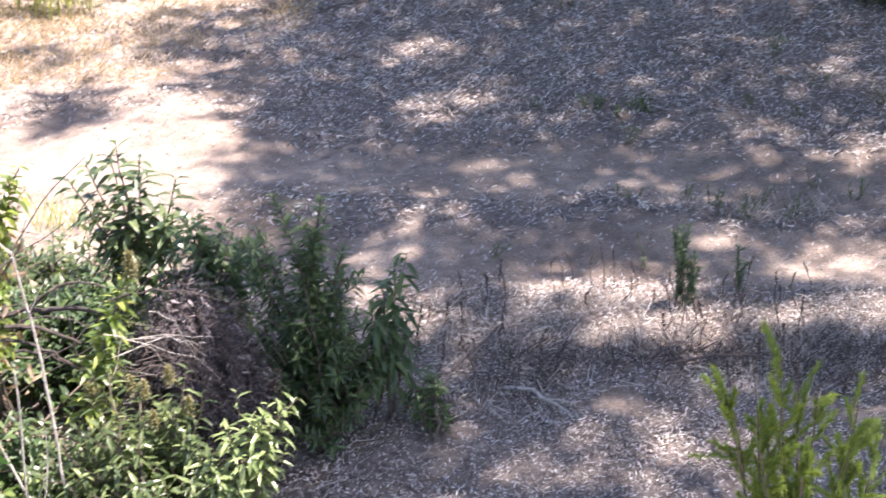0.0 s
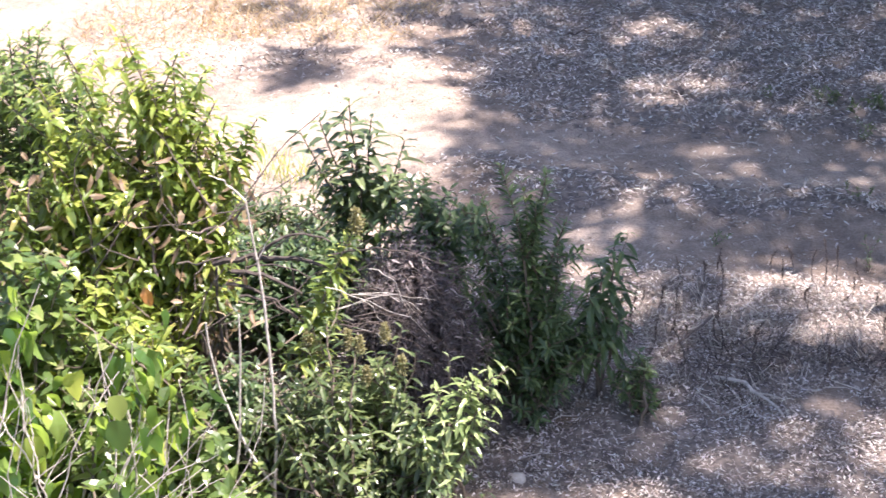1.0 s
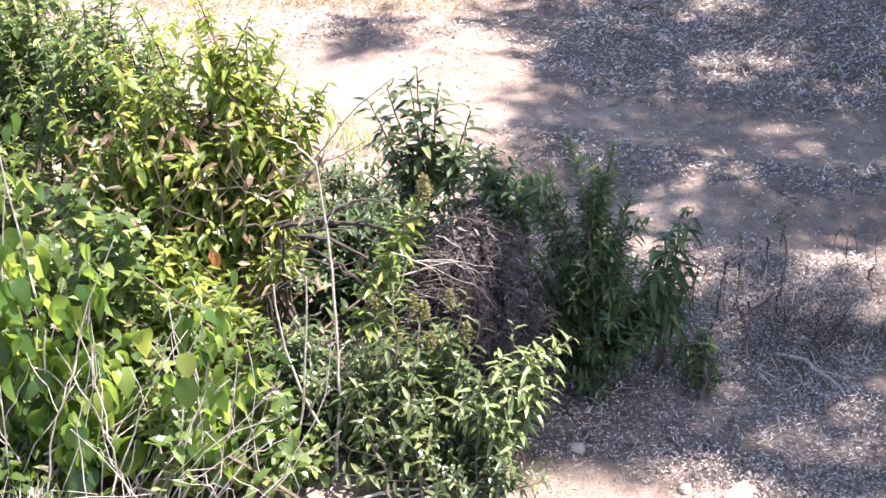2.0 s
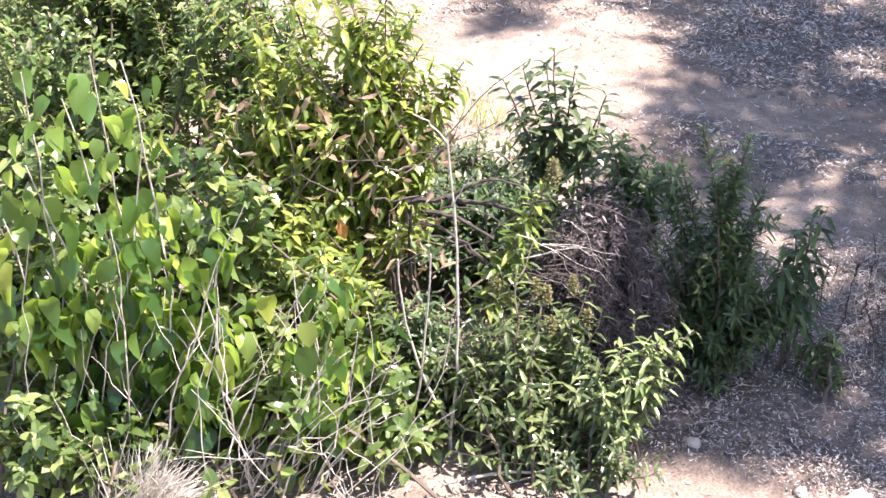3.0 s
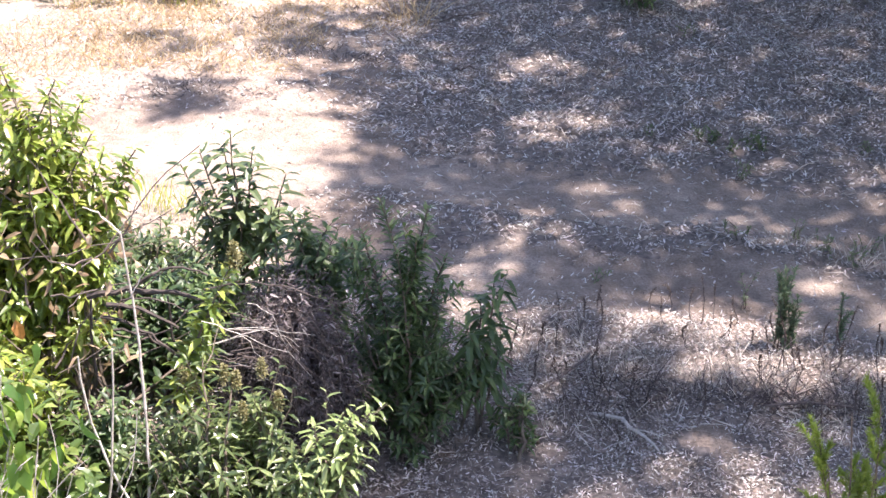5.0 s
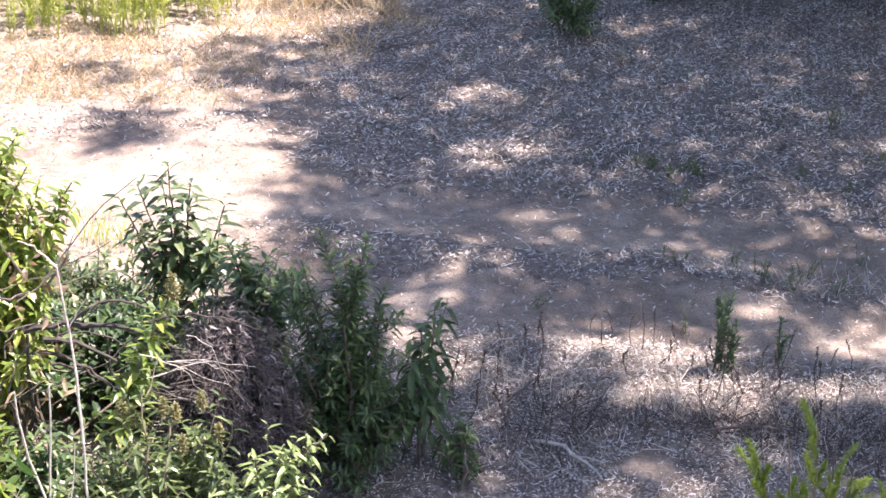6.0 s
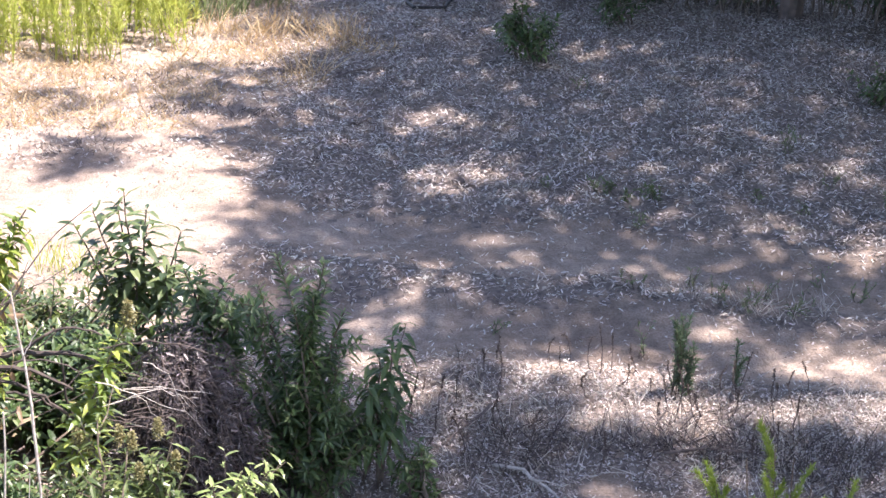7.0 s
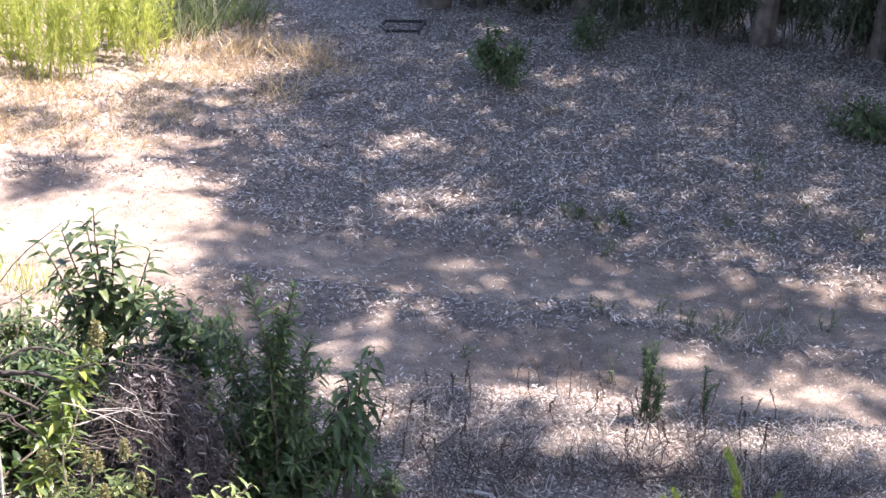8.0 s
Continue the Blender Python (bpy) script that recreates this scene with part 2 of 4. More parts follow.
gx, gy = spaced(-6, 9, 0.07, 900), spaced(4, 20, 0.07, 900)
GX, GY = np.meshgrid(gx, gy)
rough = np.where((np.abs(GX) < 12) & (GY > 2) & (GY < 24), 1.0, 0.0) * (0.012 * rng.normal(0, 1, GX.shape)) * (1 - 0.7 * bare(GX, GY))
verts = np.stack([GX, GY, ground_z(GX, GY) + rough - 0.004], -1).reshape(-1, 3)
nx, ny = len(gx), len(gy)
ii = (np.arange(ny - 1)[:, None] * nx + np.arange(nx - 1)[None, :]).reshape(-1, 1)
ground = part("ground", [(verts, (ii + [0, 1, nx + 1, nx]).tolist())], SOIL)
for p in ground.data.polygons:
    p.use_smooth = True
# Leaf mulch; the shade between litter leaves is put into its dark tone too.
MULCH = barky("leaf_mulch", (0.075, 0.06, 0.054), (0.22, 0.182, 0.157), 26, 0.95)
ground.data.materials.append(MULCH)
centre = verts[ii[:, 0]]
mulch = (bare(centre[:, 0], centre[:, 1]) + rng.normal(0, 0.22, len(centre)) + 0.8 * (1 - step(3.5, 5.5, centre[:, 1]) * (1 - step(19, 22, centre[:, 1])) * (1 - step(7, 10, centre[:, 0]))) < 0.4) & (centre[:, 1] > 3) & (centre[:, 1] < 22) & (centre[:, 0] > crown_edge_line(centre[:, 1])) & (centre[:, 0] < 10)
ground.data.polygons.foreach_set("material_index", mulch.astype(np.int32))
tagged(ground, "dry tan packed soil with two worn wheel tracks", "ground", kind="structure")


# ---- leaf litter ----
def scatter(n, x0, x1, y0, y1, keep):
    x, y = rng.uniform(x0, x1, n), rng.uniform(y0, y1, n)
    k = rng.random(n) < keep(x, y)
    return x[k], y[k]


def litter_keep(x, y):
    d = 1 - 0.86 * bare(x, y)
    d = d * (1 - 0.8 * step(-0.2, -0.8, x) * step(8.8, 9.6, y) * (1 - 0.15 * step(11.0, 12.0, y)))
    d = d * np.where(y > 10.8, 1.0, np.where(y > 8.6, 0.75, 0.85))
    patch = 0.5 + 0.5 * np.sin(x * 2.1 + 1.3 * np.sin(y * 1.7)) * np.sin(y * 2.6 + np.sin(x * 1.9))
    margin = step(-4.5, -3.4, x) * (1 - step(6.8, 8.0, x)) * step(4.4, 5.4, y) * (1 - step(18.4, 20.6, y))
    return d * (0.55 + 0.45 * patch) * margin


lx, ly = scatter(450000, -4.5, 8.0, 4.4, 20.6, litter_keep)
n = len(lx)
az = rng.uniform(0, 2 * math.pi, n)
tilt = rng.normal(0.0, 0.28, n)
fine = 0.58 + 0.42 * step(7.0, 10.0, ly)
P = np.stack([lx, ly, ground_z(lx, ly) + 0.006 + rng.random(n) * 0.025], 1)
D = np.stack([np.cos(az), np.sin(az), tilt], 1)
U = np.stack([rng.normal(0, 0.45, n), rng.normal(0, 0.45, n), np.ones(n)], 1)
tagged(part("leaf_litter", [blades(P, D, U, rng.uniform(0.022, 0.06, n) * fine, rng.uniform(0.0065, 0.0145, n) * fine, rng.normal(0.0, 0.3, n))], LITTER),
       "thick bed of pale fallen narrow leaves on soil", "leaf litter", kind="stuff")

lx, ly = scatter(170000, -0.9, 3.6, 5.5, 8.4, lambda x, y: (0.30 + 0.25 * np.sin(x * 3.1 + np.sin(y * 4)) * np.sin(y * 3.7)) * (1 - 0.95 * bare(x, y)))
n = len(lx)
az = rng.uniform(0, 2 * math.pi, n)
P = np.stack([lx, ly, ground_z(lx, ly) + 0.004 + rng.random(n) * 0.03], 1)
D = np.stack([np.cos(az), np.sin(az), rng.normal(0.0, 0.35, n)], 1)
U = np.stack([rng.normal(0, 0.5, n), rng.normal(0, 0.5, n), np.ones(n)], 1)
tagged(part("leaf_litter", [blades(P, D, U, rng.uniform(0.012, 0.034, n), rng.uniform(0.004, 0.008, n), rng.normal(0.0, 0.3, n))], LITTER),
       "fine broken leaf litter beside the wheel track", "leaf litter", kind="stuff")

# fallen twigs
tw = []
for x, y in zip(*scatter(420, -2.5, 6.5, 5.0, 18.5, lambda x, y: 1 - 0.8 * bare(x, y))):
    a, ln = rng.uniform(0, math.pi), rng.uniform(0.06, 0.24)
    z = ground_z(x, y) + 0.02
    d = np.array([math.cos(a), math.sin(a), rng.normal(0, 0.08)]) * ln
    tw.append(tube(bend((x, y, z), (x + d[0], y + d[1], z + abs(d[2])), (0, 0, 0.02), 4, 0.012), 0.0035, 0.0015, 4))
tagged(part("fallen_twigs", tw, GREYTWIG), "bleached thin twigs scattered over the leaf litter", "twigs", kind="stuff")


# ---- shrubs ----
UP = np.array([0.0, 0.0, 1.0])


def dress(line, s0, count, L, width, lift=0.5, droop=0.6, out=1.0):
    """Leaves in a spiral along a stem from fraction s0 to the tip."""
    s = s0 + (1 - s0) * np.linspace(0, 1.0, count) ** 0.8 + rng.normal(0, 0.01, count)
    p, t = along(line, s)
    a = np.arange(count) * 2.4 + rng.uniform(0, 6.3)
    side = unit(np.cross(t, [0.3, 0.9, 0.1]))
    oth = np.cross(t, side)
    d = side * np.cos(a)[:, None] + oth * np.sin(a)[:, None]
    k = np.linspace(0.0, 1.0, count)[:, None] ** 3
    d = unit(d * out * (1 - 0.5 * k) + t * (lift + 0.25 * k) + rng.normal(0, 0.16, (count, 3)))
    size = L * rng.uniform(0.7, 1.15, count) * (1 - 0.45 * np.linspace(0, 1, count) ** 6)
    return leaves(p, d, UP + t * 0.4 + rng.normal(0, 0.15, (count, 3)), size, size * width, droop + rng.uniform(-0.1, 0.15))


def bud(p, r):
    """A dense pointed plume of tiny buds."""
    n = 320
    d = unit(rng.normal(0, 1, (n, 3)) + [0, 0, 0.35])
    h = rng.uniform(-1.0, 1.0, (n, 1))
    p = np.asarray(p) + d * [r * 0.55, r * 0.55, r * 0.3] * (0.35 + 0.65 * (1 - np.maximum(h, 0))) * rng.uniform(0.3, 1.0, (n, 1)) + np.concatenate([np.zeros((n, 2)), h * r], 1)
    return leaves(p, d, UP + rng.normal(0, 0.5, (n, 3)), r * 0.26, r * 0.15, 0.1)


def shrub(name, label, base, tips, mat, L=0.10, width=0.42, per_stem=42, twigs=5, twig_leaves=11, s0=0.25, buds=(), stem_r=0.011, spread=0.12, droop=0.3, twig_len=0.24, category="shrub", group="", lift=0.5, bud_size=0.05):
    bx, by = base
    root = thing(name, bx, by, label, category, group)
    bz = ground_z(bx, by)
    foliage = []
    for i, tip in enumerate(tips):
        start = np.array([bx + rng.normal(0, spread), by + rng.normal(0, spread), bz - 0.03])
        tip = np.asarray(tip, float)
        lean = (tip - start) * [1, 1, 0] * -0.14
        line = bend(start, tip, lean + rng.normal(0, 0.02, 3), 9, 0.012)
        stem = part("stem", [tube(line, stem_r, stem_r * 0.3, 6)], STEM, root)
        count = max(12, int(per_stem * np.linalg.norm(tip - start) / 0.75))
        foliage.append(dress(line, s0, count, L, width, lift, droop + 0.1))
        for s in rng.uniform(max(s0, 0.2), 0.92, twigs):
            p, t = along(line, np.array([s]))
            d = unit(np.append(rng.normal(0, 1, 2), 0.55) + t[0] * 0.5) * twig_len * rng.uniform(0.6, 1.2)
            tl = bend(p[0], p[0] + d, (0, 0, -0.02), 5, 0.005)
            part("twig", [tube(tl, stem_r * 0.4, stem_r * 0.15, 3)], STEM, stem)
            foliage.append(dress(tl, 0.25, twig_leaves, L * 0.95, width, lift, droop + 0.1))
    part("foliage", foliage, mat, root)
    for p in buds:
        part("flower_head", [bud(p, bud_size)], BUDS, root, "yellow-brown cluster of tiny dry buds")
    return root


def cloud(n, cx, cy, rx, ry, zlo, zhi):
    """Stem tips spread through a rounded crown."""
    out = []
    for _ in range(n):
        a, r = rng.uniform(0, 2 * math.pi), math.sqrt(rng.random())
        z = zhi - (zhi - zlo) * (r ** 2 * 0.7 + 0.3 * rng.random())
        out.append((cx + rx * r * math.cos(a), cy + ry * r * math.sin(a), z))
    return out


# tall open shrub at the edge of the track
shrub("sumac_shrub", "slender upright green shrub with a bare stem and arching leaves", (-0.95, 7.62),
      [(-1.18, 7.55, 1.17), (-1.03, 7.65, 1.25), (-0.90, 7.5, 1.19), (-1.30, 7.65, 1.06), (-0.74, 7.6, 1.03), (-0.98, 7.42, 1.06), (-1.18, 7.42, 0.94), (-0.80, 7.42, 0.92), (-1.08, 7.72, 1.14)], GREEN,
      L=0.14, width=0.38, per_stem=15, twigs=2, twig_leaves=6, s0=0.52, stem_r=0.012, spread=0.02, twig_len=0.15, droop=0.4, lift=0.2)
# low growth at its foot
shrub("sumac_shrub", "low dense green shrub behind the brush heap", (-1.25, 7.3), cloud(44, -1.5, 7.25, 0.7, 0.4, 0.28, 0.68), DARK, L=0.085, per_stem=26, twigs=4, spread=0.25)
shrub("sumac_shrub", "leafy green shrub between brush heap and track", (-0.62, 7.0),
      [(-0.67, 7.0, 1.06), (-0.60, 7.1, 1.03), (-0.5, 6.9, 0.96), (-0.74, 7.0, 0.9), (-0.42, 6.95, 0.88), (-0.58, 6.85, 0.82), (-0.35, 6.9, 0.95), (-0.8, 6.95, 0.8)] + cloud(12, -0.55, 6.95, 0.32, 0.15, 0.4, 0.85), DARK, L=0.105, width=0.36, per_stem=36, twigs=4, twig_leaves=9, s0=0.3, lift=0.25)
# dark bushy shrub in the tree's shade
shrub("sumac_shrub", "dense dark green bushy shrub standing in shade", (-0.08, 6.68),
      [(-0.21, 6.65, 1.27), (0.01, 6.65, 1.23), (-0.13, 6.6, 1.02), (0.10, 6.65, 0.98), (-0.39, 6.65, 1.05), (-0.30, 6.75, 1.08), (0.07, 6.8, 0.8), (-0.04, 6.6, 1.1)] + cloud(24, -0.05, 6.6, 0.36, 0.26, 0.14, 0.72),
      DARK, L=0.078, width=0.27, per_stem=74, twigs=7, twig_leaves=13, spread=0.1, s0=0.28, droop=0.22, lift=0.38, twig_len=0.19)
shrub("sumac_shrub", "small side shoot with curled dark leaves", (0.27, 6.72), [(0.33, 6.65, 0.85), (0.27, 6.7, 0.72), (0.37, 6.72, 0.5), (0.22, 6.65, 0.5)], DARK, L=0.12, width=0.30, per_stem=26, twigs=2, s0=0.45, spread=0.04, droop=0.7, lift=0.2)
shrub("seedling", "small green seedling at the foot of a dark shrub", (0.48, 6.62), cloud(6, 0.46, 6.58, 0.16, 0.1, 0.12, 0.26), DARK, L=0.07, per_stem=14, twigs=2, twig_len=0.12)
withered = thing("withered_leaf", -1.8, 6.1, "curled orange-brown withered leaf caught in the shrub", "leaf", z=0.9)
part("blade", [leaves([[-1.80, 6.1, 0.9]], [[0.3, -0.3, -0.9]], [[0.2, -1, 0.2]], 0.10, 0.055, 0.4)], ORANGE, withered)
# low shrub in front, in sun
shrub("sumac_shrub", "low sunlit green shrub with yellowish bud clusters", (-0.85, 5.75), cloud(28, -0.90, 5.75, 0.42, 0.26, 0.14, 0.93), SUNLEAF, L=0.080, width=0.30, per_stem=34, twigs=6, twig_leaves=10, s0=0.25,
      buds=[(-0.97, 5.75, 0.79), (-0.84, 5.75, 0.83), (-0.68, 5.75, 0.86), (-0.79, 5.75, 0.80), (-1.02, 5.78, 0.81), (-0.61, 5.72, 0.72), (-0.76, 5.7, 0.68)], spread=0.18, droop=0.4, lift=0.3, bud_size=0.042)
shrub("sumac_shrub", "sprawling shrub with pale waxy sunlit leaves", (-0.55, 5.62), [(-0.22, 5.62, 0.72), (-0.33, 5.6, 0.73), (-0.45, 5.58, 0.68), (-0.36, 5.55, 0.56), (-0.28, 5.55, 0.60), (-0.25, 5.6, 0.50), (-0.5, 5.5, 0.5)], PALE, L=0.088, width=0.27, per_stem=40, twigs=4, twig_leaves=9, s0=0.45, spread=0.06, lift=0.25, droop=0.4)
shrub("sumac_shrub", "low green shrub spreading over bare soil", (-0.55, 5.6), cloud(14, -0.55, 5.6, 0.32, 0.2, 0.10, 0.38), GREEN, L=0.078, width=0.30, per_stem=30, twigs=4, spread=0.12, lift=0.3)
# bright sprig standing up through the brush
shrub("sumac_sprig", "bright lime sprig with a yellow bud cluster at its tip", (-1.2, 6.12), [(-0.85, 6.15, 1.15), (-0.93, 6.12, 0.98), (-1.02, 6.1, 0.80)], LIME, L=0.10, width=0.36, per_stem=34, twigs=0, s0=0.48,
      buds=[(-0.83, 6.15, 1.20)], spread=0.03, droop=0.5, lift=0.35, bud_size=0.06)
# tall yellow-green shrub, open enough to see its dry stems
shrub("sumac_shrub", "tall sunlit yellow-green shrub with drooping leaves", (-1.95, 6.6),
      [(-2.55, 6.6, 1.66), (-2.38, 6.6, 1.80), (-2.21, 6.65, 1.86), (-2.10, 6.5, 1.62), (-1.91, 6.6, 1.95), (-1.78, 6.6, 1.72), (-1.66, 6.6, 1.84), (-1.55, 6.65, 1.74), (-1.46, 6.55, 1.52), (-1.32, 6.6, 1.52), (-1.40, 6.6, 1.33), (-1.60, 6.5, 1.45), (-1.75, 6.45, 1.40), (-2.30, 6.45, 1.42), (-2.60, 6.5, 1.38), (-2.0, 6.45, 1.35)] + cloud(30, -2.02, 6.5, 0.66, 0.35, 0.6, 1.6) + cloud(9, -1.78, 6.65, 0.45, 0.2, 1.4, 2.0),
      LIME, L=0.098, width=0.38, per_stem=32, twigs=6, twig_leaves=9, spread=0.2, s0=0.45, droop=0.45, lift=0.12, twig_len=0.22)
shrub("sumac_shrub", "yellow-green shrub lower growth among dry stems", (-1.9, 6.2), cloud(16, -1.95, 6.1, 0.36, 0.25, 0.4, 1.0), LIME, L=0.085, width=0.38, per_stem=26, twigs=4, spread=0.25, droop=0.45, lift=0.2)
dry = []
for _ in range(44):
    x, y, z = rng.uniform(-2.6, -1.35), rng.uniform(6.15, 6.5), rng.uniform(0.25, 1.2)
    dry.append(tube(bend((x, y, z), (x + rng.normal(0.1, 0.25), y + rng.normal(0, 0.08), z + rng.uniform(0.05, 0.5)), rng.normal(0, 0.04, 3), 7, 0.012), rng.uniform(0.003, 0.007), 0.002, 5))
tagged(part("dry_branch_tangle", dry, BROWNTWIG), "dry brown branches showing through the yellow-green shrub", "dry branches", kind="stuff")
m = 200
P = np.stack([rng.uniform(-2.6, -1.3, m), rng.uniform(6.1, 6.5, m), rng.uniform(0.35, 1.45, m)], 1)
tagged(part("dead_leaves", [leaves(P, rng.normal(0, 0.5, (m, 3)) - [0, 0, 0.9], rng.normal(0, 1, (m, 3)), rng.uniform(0.05, 0.10, m), rng.uniform(0.02, 0.035, m), 0.5)], WITHERED),
       "curled brown dead leaves hanging among the stems", "dead leaves", kind="stuff")
shrub("sumac_shrub", "low green growth around a grey sapling", (-1.15, 5.95), cloud(14, -1.18, 5.9, 0.32, 0.2, 0.15, 0.55), GREEN, L=0.08, width=0.32, per_stem=28, twigs=4, spread=0.2, droop=0.4, lift=0.3)
shrub("sumac_shrub", "low leafy growth in the shade between dry stems", (-1.42, 5.98), cloud(14, -1.42, 5.98, 0.22, 0.2, 0.25, 0.66), DARK, L=0.08, width=0.34, per_stem=28, twigs=4, spread=0.15, lift=0.3)
shrub("sumac_shrub", "low ragged green growth on sunlit ground", (-1.7, 8.0), cloud(40, -1.62, 8.0, 0.62, 0.45, 0.2, 0.58), GREEN, L=0.085, per_stem=26, twigs=3, spread=0.4)
# dark shrubs further back
shrub("sumac_shrub", "large dense dark green shrub behind the yellow-green one", (-3.60, 8.4), cloud(70, -3.65, 8.3, 1.15, 0.5, 0.9, 2.0), VINE, L=0.075, width=0.5, per_stem=40, twigs=7, spread=0.4, lift=0.3)
shrub("sumac_shrub", "tall dark green shrub at the meadow's edge", (-4.9, 9.0), cloud(40, -4.9, 8.9, 0.9, 0.5, 0.8, 2.2), VINE, L=0.08, width=0.5, per_stem=36, twigs=6, spread=0.4, lift=0.3)
shrub("sumac_shrub", "green shrub with upright shoots in sun", (-2.65, 7.4), cloud(26, -2.68, 7.4, 0.45, 0.35, 0.7, 1.8), VINE, L=0.09, width=0.45, per_stem=36, twigs=5, spread=0.25, lift=0.3)
shrub("sumac_shrub", "green shrub filling the corner behind the vine", (-3.20, 6.6), cloud(30, -3.20, 6.5, 0.5, 0.35, 0.4, 1.6), VINE, L=0.085, width=0.5, per_stem=34, twigs=5, spread=0.25, lift=0.3)

# ---- vine with heart-shaped leaves ----
def heart(name, size, cup, slim=0.42):
    """A broad heart-shaped blade, folded at the rib; x runs to the tip."""
    u = np.linspace(0, 1, 9)
    half = [(size * (1.08 * t - 0.06 * math.sin(math.pi * t)) - (0.10 * size if 0 < t < 0.2 else 0), size * slim * math.sin(math.pi * t ** 0.80) ** 0.75 * (1 - 0.12 * t)) for t in u]
    v = [(0, 0, 0), (size * 0.5, 0, -size * 0.03), (size * 1.08, 0, -size * cup * 1.15)]
    f = []
    for sgn in (1, -1):
        o = len(v)
        v += [(x, sgn * y, y * 0.32 - cup * x * x / size) for x, y in half[1:-1]]
        ring = [0] + list(range(o, o + 7)) + [2]
        f += [(1, ring[k], ring[k + 1]) if sgn < 0 else (1, ring[k + 1], ring[k]) for k in range(8)]
    me = bpy.data.meshes.new(name)
    me.from_pydata(v, [], f)
    me.materials.append(HEART)
    for p in me.polygons:
        p.use_smooth = True
    return me


HEARTS = [heart("leaf", s, c, w) for s, c, w in ((0.055, 0.25, 0.42), (0.07, 0.6, 0.36), (0.085, 0.45, 0.40), (0.10, 0.3, 0.44), (0.115, 0.55, 0.38), (0.13, 0.4, 0.43))]


def vine(base, label, stems, count, box, seedv):
    root = thing("climbing_vine", base[0], base[1], label, "vine")
    lines = []
    for a, b, sag in stems:
        line = bend(a, b, sag, 10, 0.02)
        lines.append(line)
        part("stem", [tube(line, 0.006, 0.003, 5)], GREYTWIG, root)
    r = random.Random(seedv)
    inv = root.matrix_basis.inverted()
    for _ in range(count):
        line = r.choice(lines)
        p, t = along(line, np.array([r.uniform(0.15, 1.0)]))
        q = Vector(p[0]) + Vector((r.gauss(0, box[0]), r.gauss(0, box[1]), r.gauss(0, box[2])))
        if q.z < 0.05 or q.y < 5.0:
            continue
        leaf = new("leaf", r.choice(HEARTS))
        leaf.parent = root
        leaf.matrix_parent_inverse = inv
        leaf.matrix_basis = Matrix.Translation(q) @ pose(0, 0, 0, r.gauss(0, 30), r.uniform(20, 95), r.uniform(0, 360)) @ Matrix.Scale(r.uniform(0.75, 1.25), 4)
    return root


vine((-2.42, 5.35), "tangled vine with big heart-shaped bright green leaves",
     [((-2.42, 5.35, 0), (-2.40, 5.2, 1.93), (0.1, 0, 0)), ((-2.42, 5.4, 0), (-2.55, 5.25, 1.92), (0, 0.05, 0)), ((-2.37, 5.35, 0), (-2.34, 5.2, 1.6), (-0.1, 0, 0)), ((-2.5, 5.35, 0), (-2.66, 5.2, 1.75), (0.05, 0, 0)),
      ((-2.52, 5.4, 0), (-2.85, 5.2, 1.45), (0, 0, 0.1)), ((-2.9, 5.35, 0), (-2.82, 5.2, 1.85), (0.05, 0, 0)), ((-2.9, 5.3, 0), (-2.98, 5.2, 1.2), (0.05, 0, 0))], 290, (0.09, 0.10, 0.09), 3)
low_vine = vine((-1.87, 5.3), "low vine with round green leaves among bleached stems",
     [((-1.87, 5.3, 0), (-1.67, 5.2, 0.85), (0.1, 0, 0)), ((-1.92, 5.3, 0), (-2.05, 5.2, 1.25), (-0.1, 0, 0)), ((-1.82, 5.35, 0), (-1.64, 5.3, 1.05), (0.05, 0, 0.05)),
      ((-1.92, 5.25, 0), (-2.32, 5.15, 0.8), (0, 0, 0.15)), ((-1.82, 5.3, 0), (-1.60, 5.3, 0.5), (0, 0, 0.1))], 240, (0.10, 0.10, 0.12), 5)
vine((-2.6, 5.25), "low vine with broad dark green leaves near the ground",
     [((-2.6, 5.25, 0), (-2.25, 5.15, 0.95), (0.05, 0, 0.1)), ((-2.65, 5.25, 0), (-2.85, 5.15, 0.9), (0, 0, 0.1)), ((-2.6, 5.3, 0), (-2.5, 5.2, 1.15), (0.1, 0, 0)), ((-2.55, 5.25, 0), (-2.1, 5.15, 0.5), (0, 0, 0.1))], 250, (0.13, 0.08, 0.12), 8)
def broad_leaf(parent, at, size, mat, label):
    """One broad leaf hanging with its face to the front."""
    me = heart("leaf", size, 0.12)
    me.materials.clear()
    me.materials.append(mat)
    leaf = tagged(new("leaf", me), label)
    down, face = Vector((0.1, -0.25, -1)).normalized(), Vector((0.15, -0.9, 0.45))
    side = face.cross(down).normalized()
    up = down.cross(side)
    leaf.parent = parent
    leaf.matrix_parent_inverse = parent.matrix_basis.inverted()
    leaf.matrix_basis = Matrix.Translation(at) @ Matrix((down, side, up)).transposed().to_4x4()


